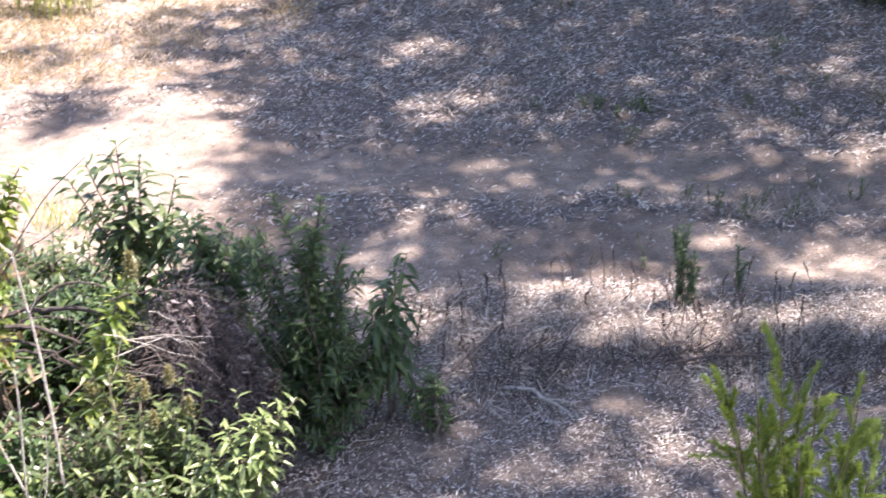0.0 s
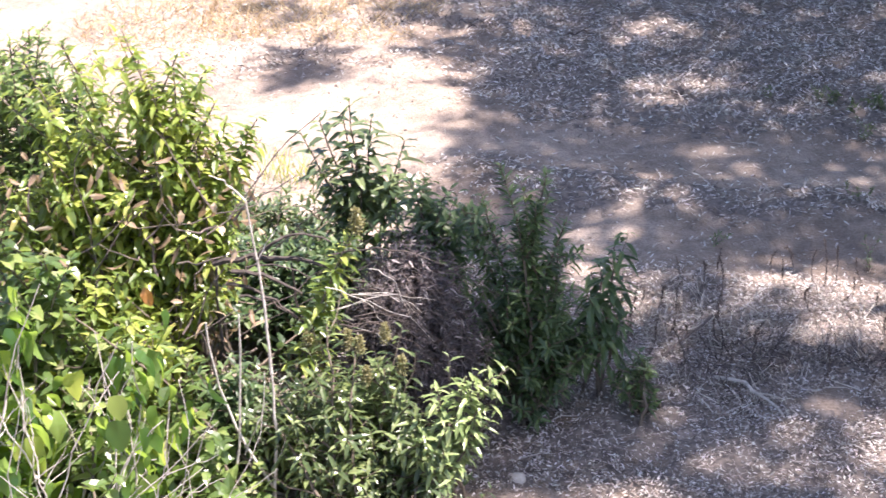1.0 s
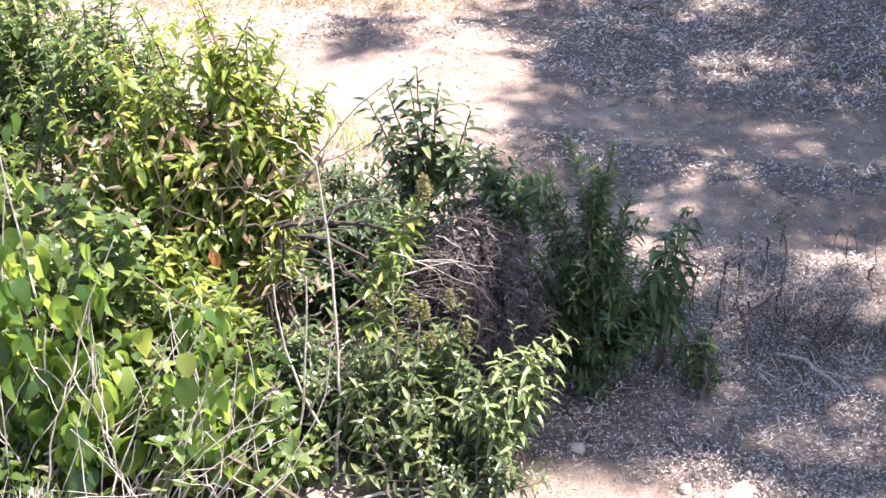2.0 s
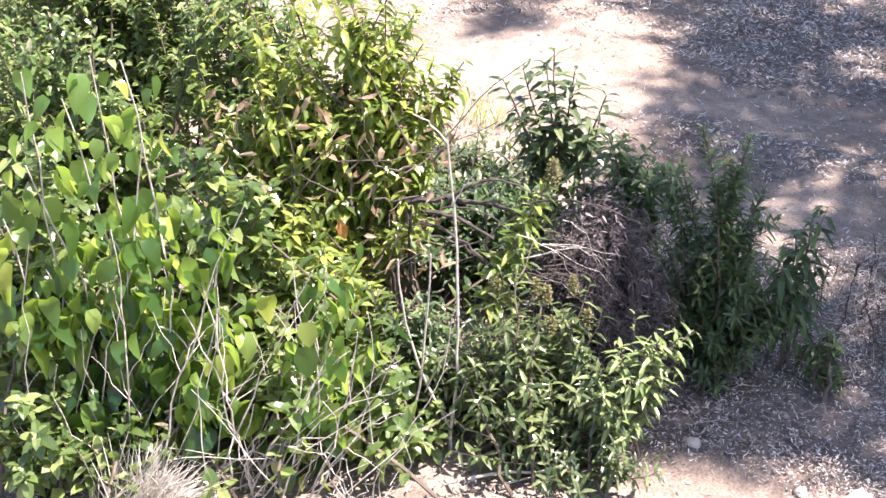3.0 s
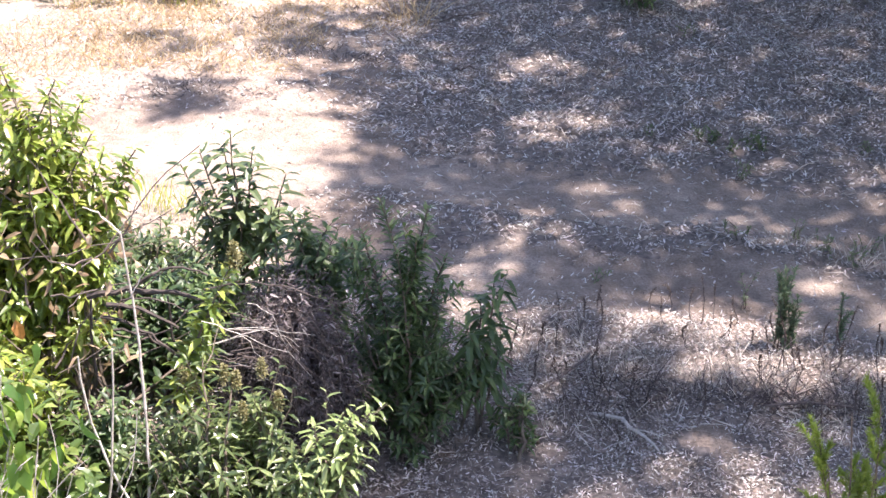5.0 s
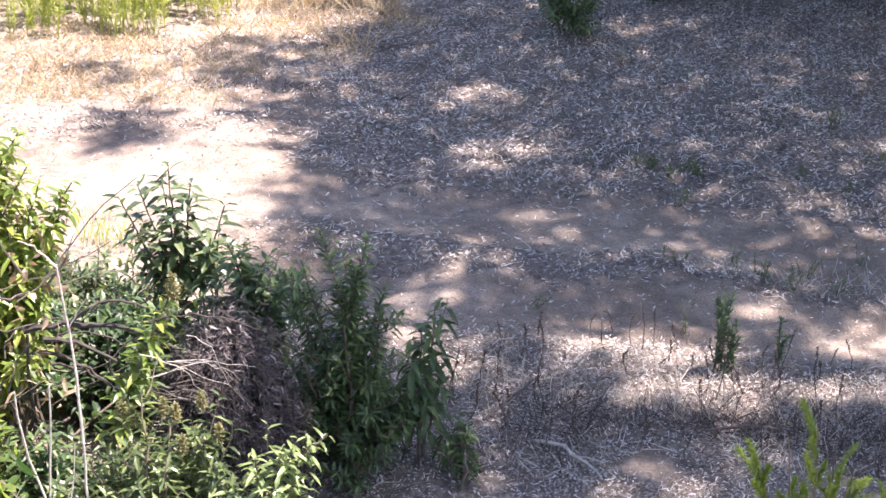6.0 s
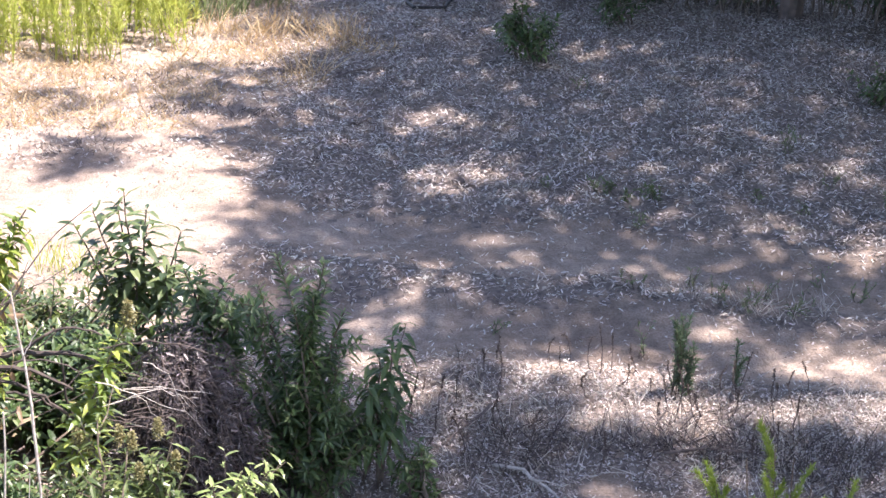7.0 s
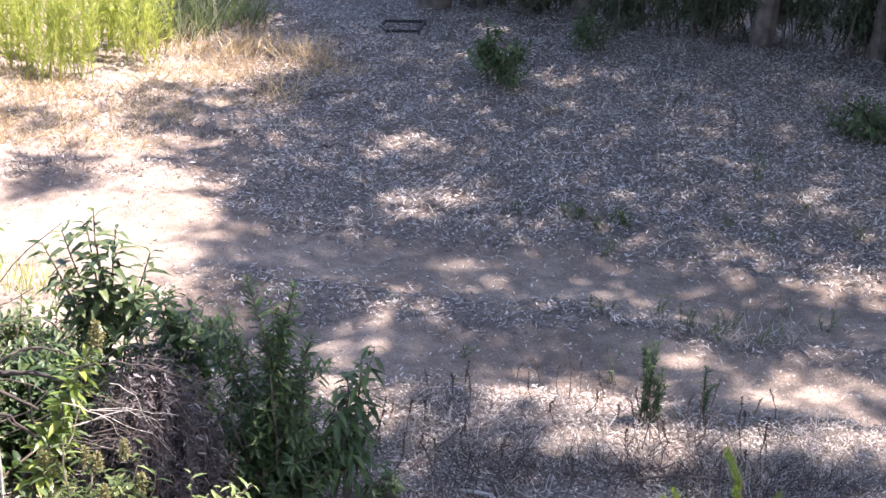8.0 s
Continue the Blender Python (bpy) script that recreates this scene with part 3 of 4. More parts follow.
broad_leaf(low_vine, (-1.63, 4.98, 0.99), 0.10, LIME, "bright yellow-green leaf")
broad_leaf(low_vine, (-1.64, 4.98, 0.88), 0.125, HEART, "glossy green leaf")
shrub("undergrowth_shrub", "green undergrowth tangled beneath the vine", (-2.22, 5.6), cloud(44, -2.30, 5.68, 0.75, 0.28, 0.2, 1.4), VINE, L=0.10, width=0.62, per_stem=24, twigs=4, twig_leaves=8, spread=0.4, lift=0.2, category="undergrowth")
shrub("undergrowth_shrub", "low leafy undergrowth beside bleached stems", (-1.52, 5.55), cloud(20, -1.57, 5.5, 0.36, 0.2, 0.12, 0.55), VINE, L=0.09, width=0.55, per_stem=16, twigs=3, spread=0.2, lift=0.2, category="undergrowth")

shrub("undergrowth_shrub", "leafy green undergrowth with broad leaves in sun", (-3.0, 5.5), cloud(28, -3.05, 5.5, 0.4, 0.25, 0.2, 1.5), VINE, L=0.10, width=0.62, per_stem=24, lift=0.2, twigs=4, spread=0.25, category="undergrowth")
shrub("undergrowth_shrub", "tall leafy green growth behind the vine", (-3.6, 6.9), cloud(28, -3.6, 6.8, 0.55, 0.4, 0.5, 1.75), VINE, L=0.085, width=0.45, per_stem=40, twigs=5, spread=0.3, category="undergrowth")

shrub("undergrowth_shrub", "low broad-leaved undergrowth at the foot of the vine", (-2.85, 5.05), cloud(14, -2.85, 5.05, 0.35, 0.1, 0.15, 0.5), VINE, L=0.09, width=0.6, per_stem=18, twigs=3, spread=0.15, lift=0.2, category="undergrowth")
# bleached dead stems through the vine
dead = thing("dry_stalk_bundle", -1.82, 5.1, "bundle of bleached dry stems leaning through the vine", "dead stems")
for a, b, sag in [((-1.68, 5.1, 0.0), (-1.33, 5.1, 0.54), (-0.05, 0, 0.03)), ((-1.72, 5.1, 0.0), (-1.46, 5.1, 0.9), (0.04, 0, 0)), ((-2.12, 5.05, 0.0), (-1.62, 5.05, 1.18), (0, 0, 0.05)),
                  ((-2.22, 5.05, 0.05), (-1.57, 5.05, 0.42), (0, 0, 0.06)), ((-2.02, 5.0, 0.0), (-2.08, 5.05, 1.08), (0.06, 0, 0)), ((-2.32, 5.0, 0.0), (-1.87, 5.0, 1.45), (-0.06, 0, 0)),
                  ((-1.92, 5.05, 0.0), (-2.17, 5.05, 0.95), (0.05, 0, 0)), ((-1.82, 5.1, 0.0), (-1.72, 5.1, 1.2), (0.07, 0, 0)), ((-2.52, 5.05, 0.0), (-2.42, 5.0, 1.3), (0.06, 0, 0)),
                  ((-2.72, 5.1, 0.15), (-2.12, 5.05, 0.2), (0, 0, 0.07)), ((-1.97, 5.1, 0.0), (-1.52, 5.2, 0.75), (0, 0, 0.1))]:
    line = bend(a, b, sag, 12, 0.012)
    stalk = part("stem", [tube(line, 0.0048, 0.002, 5)], GREYTWIG, dead)
    for q in rng.uniform(0.35, 0.9, 3):
        p, t = along(line, np.array([q]))
        part("side_twig", [tube(bend(p[0], p[0] + unit(t[0] + rng.normal(0, 0.45, 3)) * rng.uniform(0.12, 0.3), (0, 0, 0), 6, 0.006), 0.0025, 0.001, 4)], GREYTWIG, stalk)

tangle = []
for _ in range(60):
    x, y = rng.uniform(-2.95, -1.3), rng.uniform(4.98, 5.3)
    h = rng.uniform(0.3, 1.3) * (1 - 0.3 * max(0.0, x + 2.2))
    tangle.append(tube(bend((x, y, 0.0), (x + rng.normal(0.12, 0.38), y + rng.normal(0, 0.10), h), (rng.normal(0, 0.12), 0, rng.normal(0, 0.05)), 9, 0.012), 0.0035, 0.0015, 4))
tagged(part("dry_stem_tangle", tangle, GREYTWIG), "tangle of thin bleached dry stems in front of the vine", "dry stems", kind="stuff")

# grey sapling skeleton
sap = thing("dead_sapling", -1.19, 5.6, "thin leafless grey forked sapling", "sapling")
for a, b, sag, r in [((-1.19, 5.6, -0.03), (-1.15, 5.6, 0.74), (0.012, 0, 0), 0.013), ((-1.15, 5.6, 0.74), (-1.20, 5.6, 1.54), (0.008, 0, 0), 0.010), ((-1.18, 5.6, 0.17), (-1.41, 5.6, 0.98), (-0.06, 0, 0), 0.010),
                     ((-1.38, 5.58, 0.0), (-1.26, 5.56, 1.04), (0.02, 0, 0), 0.010), ((-1.29, 5.58, 0.35), (-1.18, 5.56, 0.62), (0, 0, 0), 0.005), ((-1.16, 5.6, 0.3), (-1.08, 5.58, 0.5), (0, 0, 0), 0.004),
                     ((-1.20, 5.6, 1.53), (-1.34, 5.6, 1.64), (0, 0, 0.02), 0.006), ((-1.18, 5.6, 1.25), (-1.08, 5.58, 1.42), (0, 0, 0), 0.004)]:
    part("branch", [tube(bend(a, b, sag, 9, 0.0035), r * 0.75, r * 0.38, 6)], GREYTWIG, sap)

# ---- brush heap ----
heap = thing("brush_heap", -0.6, 6.35, "heap of cut grey-brown dead brush and twigs", "brush heap")
n = 26000
th, ph = rng.uniform(0, 2 * math.pi, n), np.arccos(rng.uniform(0.02, 1, n))
rr = rng.uniform(0.7, 1.03, n)[:, None] * (1 + 0.09 * np.sin(th * 7 + 3 * ph) * np.sin(ph * 9 + th * 2) + 0.06 * np.sin(th * 13 + ph * 6))[:, None]
dirs = np.stack([np.sin(ph) * np.cos(th), np.sin(ph) * np.sin(th), np.cos(ph)], 1)
P = np.array([-0.64, 6.38, 0.02]) + dirs * rr * [0.37, 0.36, 0.93]
fall = unit(np.stack([dirs[:, 0] * dirs[:, 2] + 0.25, dirs[:, 1] * dirs[:, 2], dirs[:, 2] ** 2 - 1.0], 1))
D = unit(fall * 0.8 + dirs * 0.35 + rng.normal(0, 0.75, (n, 3)))
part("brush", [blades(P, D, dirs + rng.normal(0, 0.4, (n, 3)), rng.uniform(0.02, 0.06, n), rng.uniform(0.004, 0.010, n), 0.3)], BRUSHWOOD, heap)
for _ in range(70):
    a, q = rng.uniform(0, 2 * math.pi), rng.uniform(0.15, 0.9)
    rim = 1.04 + 0.08 * rng.normal()
    top = np.array([-0.68 + 0.25 * q * math.cos(a), 6.36 + 0.25 * q * math.sin(a), 0.98 - 0.25 * q])
    end = np.array([-0.62 + 0.40 * rim * math.cos(a + rng.normal(0, 0.4)), 6.38 + 0.38 * rim * math.sin(a), rng.uniform(0.1, 0.75)])
    part("hanging_twig", [tube(bend(top, end, (0.04, 0, 0.08), 7, 0.02), 0.002, 0.0009, 4)], BROWNTWIG, heap)
for i in range(20):
    st = np.array([-0.88 + rng.normal(0, 0.07), 6.08 + rng.normal(0, 0.05), rng.uniform(0.68, 0.98)])
    en = st + [rng.uniform(0.15, 0.48), rng.uniform(-0.05, 0.14), rng.uniform(-0.36, 0.02)]
    part("twig", [tube(bend(st, en, (0.03, -0.05, rng.uniform(0.06, 0.13)), 8, 0.010), 0.0024, 0.0009, 4)], BROWNTWIG if i % 3 else GREYTWIG, heap, "thin arching dead twig")
limbs = thing("cut_branches", -1.3, 6.35, "pile of dark cut branches lying across the shrubs", "branches")
for a, b, sag, r in [((-1.52, 6.3, 0.92), (-0.93, 6.22, 0.93), (0, 0, 0.03), 0.022), ((-1.32, 6.25, 0.97), (-0.96, 6.22, 1.07), (0, 0, 0.04), 0.012), ((-1.42, 6.22, 0.92), (-1.10, 6.2, 0.82), (0, 0, 0.015), 0.016),
                     ((-1.45, 6.22, 0.86), (-1.12, 6.18, 0.70), (0, 0, 0.02), 0.013), ((-1.4, 6.25, 0.78), (-1.05, 6.2, 0.62), (0, 0, 0.03), 0.010), ((-1.55, 6.35, -0.02), (-1.5, 6.27, 0.92), (0, 0, 0), 0.018),
                     ((-1.1, 6.35, -0.02), (-1.15, 6.25, 0.95), (0, 0, 0), 0.014), ((-0.98, 6.22, 1.0), (-0.46, 6.2, 0.97), (0, 0, 0.03), 0.008), ((-1.35, 6.2, 0.95), (-1.0, 6.15, 0.88), (0, 0, 0.03), 0.007)]:
    part("branch", [tube(bend(a, b, (sag[0], sag[1], sag[2] * 1.8), 10, 0.008), r * 0.75, r * 0.35, 6)], DARKWOOD, limbs)

# ---- bleached straw clump ----
clump = thing("straw_clump", -2.27, 4.95, "bleached fan-shaped clump of dead straw", "dry grass")
n = 900
a = rng.normal(0.75, 0.40, n)
P = np.stack([-2.38 + 0.08 * rng.normal(0, 1, n), 4.88 + 0.04 * rng.normal(0, 1, n), np.abs(rng.normal(0.02, 0.03, n))], 1)
part("straw", [blades(P, np.stack([np.cos(a), rng.normal(-0.15, 0.25, n), np.sin(a) + 0.15], 1), np.stack([rng.normal(0, 1, n), rng.normal(0, 1, n), np.ones(n)], 1), rng.uniform(0.12, 0.42, n), 0.006, 0.2)], WHITESTRAW, clump)

# ---- feathery bush close to the camera ----
fb = thing("feathery_bush", 1.48, 4.0, "feathery bright green bush with upright plumes", "bush")
fol, k = [], 0
for tip in [(x + 0.06, y, z) for x, y, z in [(1.13, 4.0, 1.58), (1.22, 4.0, 1.66), (1.32, 4.05, 1.67), (1.17, 4.0, 1.48), (1.30, 3.95, 1.56), (1.43, 4.0, 1.55), (1.55, 4.0, 1.50), (1.68, 4.0, 1.50), (1.24, 3.95, 1.36), (1.38, 3.95, 1.36), (1.52, 3.95, 1.34), (1.40, 4.1, 1.6), (1.6, 4.1, 1.42), (1.28, 4.1, 1.45)]]:
    line = bend((1.48 + rng.normal(0, 0.05), 4.0 + rng.normal(0, 0.05), -0.03), tip, (0, 0, 0), 9, 0.01)
    part("stem", [tube(line, 0.008, 0.002, 5)], STEM, fb)
    for _ in range(12):
        p0, t0 = along(line, np.array([rng.uniform(0.62, 0.97)]))
        sub = bend(p0[0], p0[0] + unit(t0[0] + rng.normal(0, 0.45, 3)) * rng.uniform(0.07, 0.16), (0, 0, 0), 5, 0.003)
        p, t = along(sub, rng.uniform(0.0, 1.0, 190))
        fol.append(blades(p, unit(t + rng.normal(0, 0.42, (190, 3))), UP + rng.normal(0, 0.6, (190, 3)), rng.uniform(0.014, 0.032, 190), 0.0026, 0.1))
part("foliage", fol, FEATHER, fb)

# ---- weeds along the track ----
def weed(name, label, h, mat, stems, leafn, x, y, lean=0.12, group="", blade=0.05, thick=0.012):
    root = thing(name, x, y, label, "weed", group)
    z = ground_z(x, y)
    fol = []
    for i in range(stems):
        tip = (x + rng.normal(0, lean * h), y + rng.normal(0, lean * h), z + h * rng.uniform(0.65, 1.0))
        line = bend((x + rng.normal(0, 0.02), y + rng.normal(0, 0.02), z - 0.02), tip, rng.normal(0, 0.02, 3), 6, 0.006)
        part("stem", [tube(line, 0.0035, 0.0018, 4)], STEM if mat is not SEED else BROWNTWIG, root)
        p, t = along(line, rng.uniform(0.15, 1.0, leafn))
        fol.append(leaves(p, unit(t + rng.normal(0, 0.6, (leafn, 3))), UP + rng.normal(0, 0.4, (leafn, 3)), blade * rng.uniform(0.6, 1.2, leafn), thick, 0.2))
    part("seed_head" if mat is SEED else "foliage", fol, mat, root)
    return root


def dead_weed(x, y, h):
    """A dry stalk with a dark spike at its tip."""
    root = thing("dead_weed", x, y, "dry dark weed stalk with a seed spike", "weed", "dead weeds by the track")
    z = ground_z(x, y)
    tip = np.array([x + rng.normal(0, 0.2) * h, y + rng.normal(0, 0.2) * h, z + h])
    line = bend((x, y, z - 0.02), tip, rng.normal(0, 0.02, 3), 6, 0.006)
    part("stem", [tube(line, 0.0035, 0.002, 5)], BROWNTWIG, root)
    m = int(rng.integers(30, 80))
    p, t = along(line, rng.uniform(0.55, 1.0, m))
    part("seed_head", [leaves(p, unit(t + rng.normal(0, 0.4, (m, 3))), UP + rng.normal(0, 0.5, (m, 3)), 0.016, 0.006, 0.1)], SEED, root)
    for q in rng.uniform(0.15, 0.6, 3):
        p, t = along(line, np.array([q]))
        part("withered_leaf", [leaves(p, unit(t * 0.2 + rng.normal(0, 0.6, (1, 3))), UP, 0.04, 0.007, 0.7)], SEED, root)


for x, y, h in [(1.33, 8.05, 0.22), (1.60, 7.98, 0.30), (1.66, 7.95, 0.24), (1.55, 7.98, 0.2), (1.45, 8.2, 0.2), (0.94, 7.6, 0.30), (2.25, 7.6, 0.30), (2.32, 7.65, 0.38), (2.2, 7.45, 0.26), (2.45, 7.3, 0.36), (2.5, 7.1, 0.30),
                (1.9, 7.35, 0.34), (1.95, 7.15, 0.3), (2.62, 7.5, 0.22), (2.75, 7.7, 0.2), (2.05, 7.9, 0.22), (1.86, 8.1, 0.16), (0.62, 7.5, 0.24), (0.55, 7.2, 0.2), (0.45, 7.45, 0.26), (0.78, 7.9, 0.18), (0.3, 7.7, 0.2)]:
    dead_weed(x, y, h)
for x, y in zip(*scatter(90, 0.3, 3.4, 6.4, 8.2, lambda x, y: 0.55 - 0.5 * bare(x, y))):
    dead_weed(x, y, rng.uniform(0.08, 0.26))
for x, y, h, st in [(1.97, 7.7, 0.50, 8), (2.04, 7.66, 0.34, 5), (2.36, 7.75, 0.3, 2)]:
    weed("green_weed", "feathery grey-green weed standing beside the track", h, HERB, st, 110, x, y, 0.07, "green weeds by the track", 0.04, 0.008)
for x, y, h, st in [(2.36, 10.95, 0.11, 5), (2.52, 10.9, 0.15, 6), (2.2, 11.1, 0.10, 4)]:
    weed("green_weed", "bright little green weed clump in leaf litter", h, GREEN, st, 14, x, y, 0.6, "green weeds by the track", 0.05, 0.014)
for x, y, h, st in [(2.1, 11.2, 0.14, 5), (2.25, 10.4, 0.18, 5), (3.8, 11.9, 0.34, 7), (4.3, 10.7, 0.2, 5), (2.56, 9.05, 0.2, 5), (2.7, 8.95, 0.18, 4), (3.0, 8.85, 0.22, 5), (2.45, 9.3, 0.18, 4),
                    (2.9, 9.2, 0.2, 4), (1.05, 8.6, 0.1, 3), (2.05, 9.2, 0.2, 3), (3.5, 9.1, 0.18, 4), (3.3, 9.4, 0.18, 3), (1.75, 11.3, 0.12, 3), (3.3, 10.9, 0.12, 3), (1.9, 8.3, 0.28, 3), (4.0, 11.2, 0.14, 4), (3.6, 10.6, 0.14, 3), (2.4, 14.0, 0.2, 3)]:
    weed("green_weed", "small dull green weed growing in leaf litter", h * 0.85, WEED, st, 16, x, y, 0.4, "green weeds by the track", 0.04, 0.009)

# bushes beyond the track
shrub("small_bush", "small dark green bush in the leaf litter", (2.12, 15.1), cloud(12, 2.05, 15.1, 0.28, 0.2, 0.25, 0.75), DARK, L=0.09, width=0.45, per_stem=24, twigs=4, spread=0.1)
shrub("small_bush", "low dark green bush under the trees", (5.4, 13.5), cloud(12, 5.4, 13.5, 0.45, 0.25, 0.15, 0.4), DARK, L=0.08, width=0.45, per_stem=20, twigs=4, spread=0.2)
shrub("small_bush", "small green plant at the edge of the trees", (3.3, 16.9), cloud(7, 3.3, 16.9, 0.2, 0.15, 0.2, 0.5), DARK, L=0.09, width=0.4, per_stem=18, twigs=3)

# ---- dry grass ----
def grass(name, label, mat, patches, per_m2, h, w, droop, lean=0.35):
    ch = []
    for cx, cy, rx, ry in patches:
        m = int(per_m2 * rx * ry * 3.14)
        a, r = rng.uniform(0, 2 * math.pi, m), np.sqrt(rng.random(m))
        x, y = cx + rx * r * np.cos(a), cy + ry * r * np.sin(a)
        d = np.stack([rng.normal(0, lean, m), rng.normal(0, lean, m), np.ones(m)], 1)
        ch.append(blades(np.stack([x, y, ground_z(x, y) - 0.01], 1), d, np.stack([rng.normal(0, 1, m), rng.normal(0, 1, m), 0.1 * np.ones(m)], 1), h * rng.uniform(0.5, 1.1, m), w, droop))
    return tagged(part(name, ch, mat), label, "grass", kind="stuff")


grass("golden_dry_grass", "golden dry grass patches in full sun", STRAW,
      [(-2.5, 13.6, 0.7, 0.7), (-1.5, 13.9, 0.6, 0.5), (-1.1, 15.4, 0.7, 0.5), (-0.4, 14.4, 0.4, 0.35), (-0.6, 15.7, 0.5, 0.4), (-1.6, 12.9, 0.5, 0.4), (-2.8, 14.8, 0.8, 0.7), (-3.4, 13.4, 0.9, 0.9), (0.25, 15.6, 0.5, 0.4), (-1.9, 14.7, 0.9, 0.35), (-2.2, 13.0, 0.5, 0.25)], 480, 0.15, 0.006, 0.5, 1.0)
grass("tall_dry_grass", "tall bleached dry grass tufts at the meadow edge", STRAW, [(-0.55, 16.1, 0.45, 0.3), (-0.15, 14.6, 0.2, 0.15), (0.1, 15.9, 0.35, 0.25), (-1.3, 16.3, 0.4, 0.2)], 500, 0.42, 0.006, 0.5, 0.5)
plumes = []
for cx, cy, rx, ry, m in [(-2.6, 16.9, 0.85, 0.6, 60), (-4.0, 16.8, 0.9, 0.8, 60), (-1.9, 17.6, 0.6, 0.6, 40), (-3.0, 18.3, 1.5, 0.8, 60), (-2.1, 16.35, 0.15, 0.1, 5), (-2.45, 16.2, 0.12, 0.1, 5), (-3.2, 16.1, 0.2, 0.12, 7), (-1.6, 16.9, 0.2, 0.2, 6)]:
    for _ in range(m):
        a, q = rng.uniform(0, 2 * math.pi), math.sqrt(rng.random())
        x, y, h = cx + rx * q * math.cos(a), cy - 1.15 + ry * q * math.sin(a), rng.uniform(0.7, 1.25)
        line = bend((x, y, -0.02), (x + rng.normal(0, 0.12), y + rng.normal(0, 0.12), h), (0, 0, 0), 6, 0.01)
        plumes.append(tube(line, 0.005, 0.002, 4))
        p, t = along(line, rng.uniform(0.1, 1.0, 110))
        plumes.append(blades(p, unit(t * 0.9 + rng.normal(0, 0.4, (110, 3))), UP + rng.normal(0, 0.6, (110, 3)), rng.uniform(0.06, 0.15, 110), 0.008, 0.3))
tagged(part("tall_green_grass", plumes, REED), "tall bright feathery green weeds in full sun", "tall weeds", kind="stuff")
grass("bleached_low_grass", "bleached low grass and stalks on sunlit soil", GREYSTRAW, [(-1.8, 8.5, 0.6, 0.4), (-1.3, 8.3, 0.4, 0.3), (-0.8, 8.2, 0.4, 0.25)], 320, 0.14, 0.005, 0.5, 0.9)
grass("brown_meadow_grass", "flattened brown dead grass in the sunlit meadow", BRUSHWOOD, [(-1.2, 13.4, 0.5, 0.25), (-0.5, 13.2, 0.4, 0.2), (-2.0, 12.2, 0.4, 0.2), (-0.5, 15.0, 0.4, 0.3), (-1.7, 14.5, 0.5, 0.2)], 420, 0.11, 0.005, 0.5, 1.2)
grass("pale_green_grass", "wispy pale green grass on bare soil", REED, [(-1.70, 9.55, 0.24, 0.14), (-1.86, 9.62, 0.12, 0.1)], 420, 0.32, 0.006, 0.25, 0.22)
grass("dull_green_weeds", "dull green weeds half in shade behind the grass", WEED, [(-1.4, 17.2, 0.55, 0.45), (-0.8, 17.8, 0.45, 0.4), (-1.6, 18.0, 0.8, 0.5)], 420, 0.6, 0.014, 0.35, 0.35)
grass("grey_weed_stand", "greyish half-dry weeds behind the grass", GREYSTRAW, [(-1.4, 17.4, 0.5, 0.4), (-1.2, 18.6, 0.8, 0.5)], 260, 0.5, 0.012, 0.35, 0.35)
grass("grey_dry_grass", "tangled grey dry grass beside the wheel track", GREYSTRAW, [(1.7, 7.2, 0.35, 0.2), (2.15, 7.1, 0.4, 0.25), (2.5, 7.0, 0.4, 0.3), (1.3, 7.2, 0.4, 0.3), (2.3, 6.7, 0.5, 0.25), (0.7, 7.6, 0.3, 0.3), (1.0, 6.8, 0.4, 0.2), (3.0, 9.0, 0.4, 0.25), (2.5, 9.15, 0.35, 0.2), (0.9, 7.4, 0.4, 0.25), (2.8, 7.3, 0.4, 0.3), (1.9, 7.6, 0.5, 0.2)], 420, 0.16, 0.0045, 0.5, 0.9)
grass("brown_dry_grass", "low brown tangle of dead grass beside the wheel track", BRUSHWOOD, [(1.6, 7.0, 0.3, 0.16), (1.95, 7.05, 0.35, 0.18), (2.35, 6.95, 0.4, 0.2), (1.25, 7.05, 0.2, 0.12), (2.7, 6.75, 0.4, 0.25), (1.05, 7.2, 0.2, 0.12), (2.1, 7.35, 0.2, 0.1), (0.95, 6.95, 0.3, 0.15)], 850, 0.21, 0.0045, 0.6, 1.0)

# sticks and stones
def stick(label, a, b, sag, r, mat):
    t = thing("fallen_stick", a[0], a[1], label, "stick", "fallen sticks")
    line = bend((a[0], a[1], ground_z(*a) + 0.02), (b[0], b[1], ground_z(*b) + 0.03), sag, 7, 0.012)
    part("branch", [tube(line, r, r * 0.5, 6)], mat, t)
    p, d = along(line, np.array([0.55]))
    part("side_twig", [tube(bend(p[0], p[0] + unit(d[0] + [0.5, -0.4, 0.4]) * 0.16, (0, 0, 0.01), 4), r * 0.5, r * 0.25, 5)], mat, t)


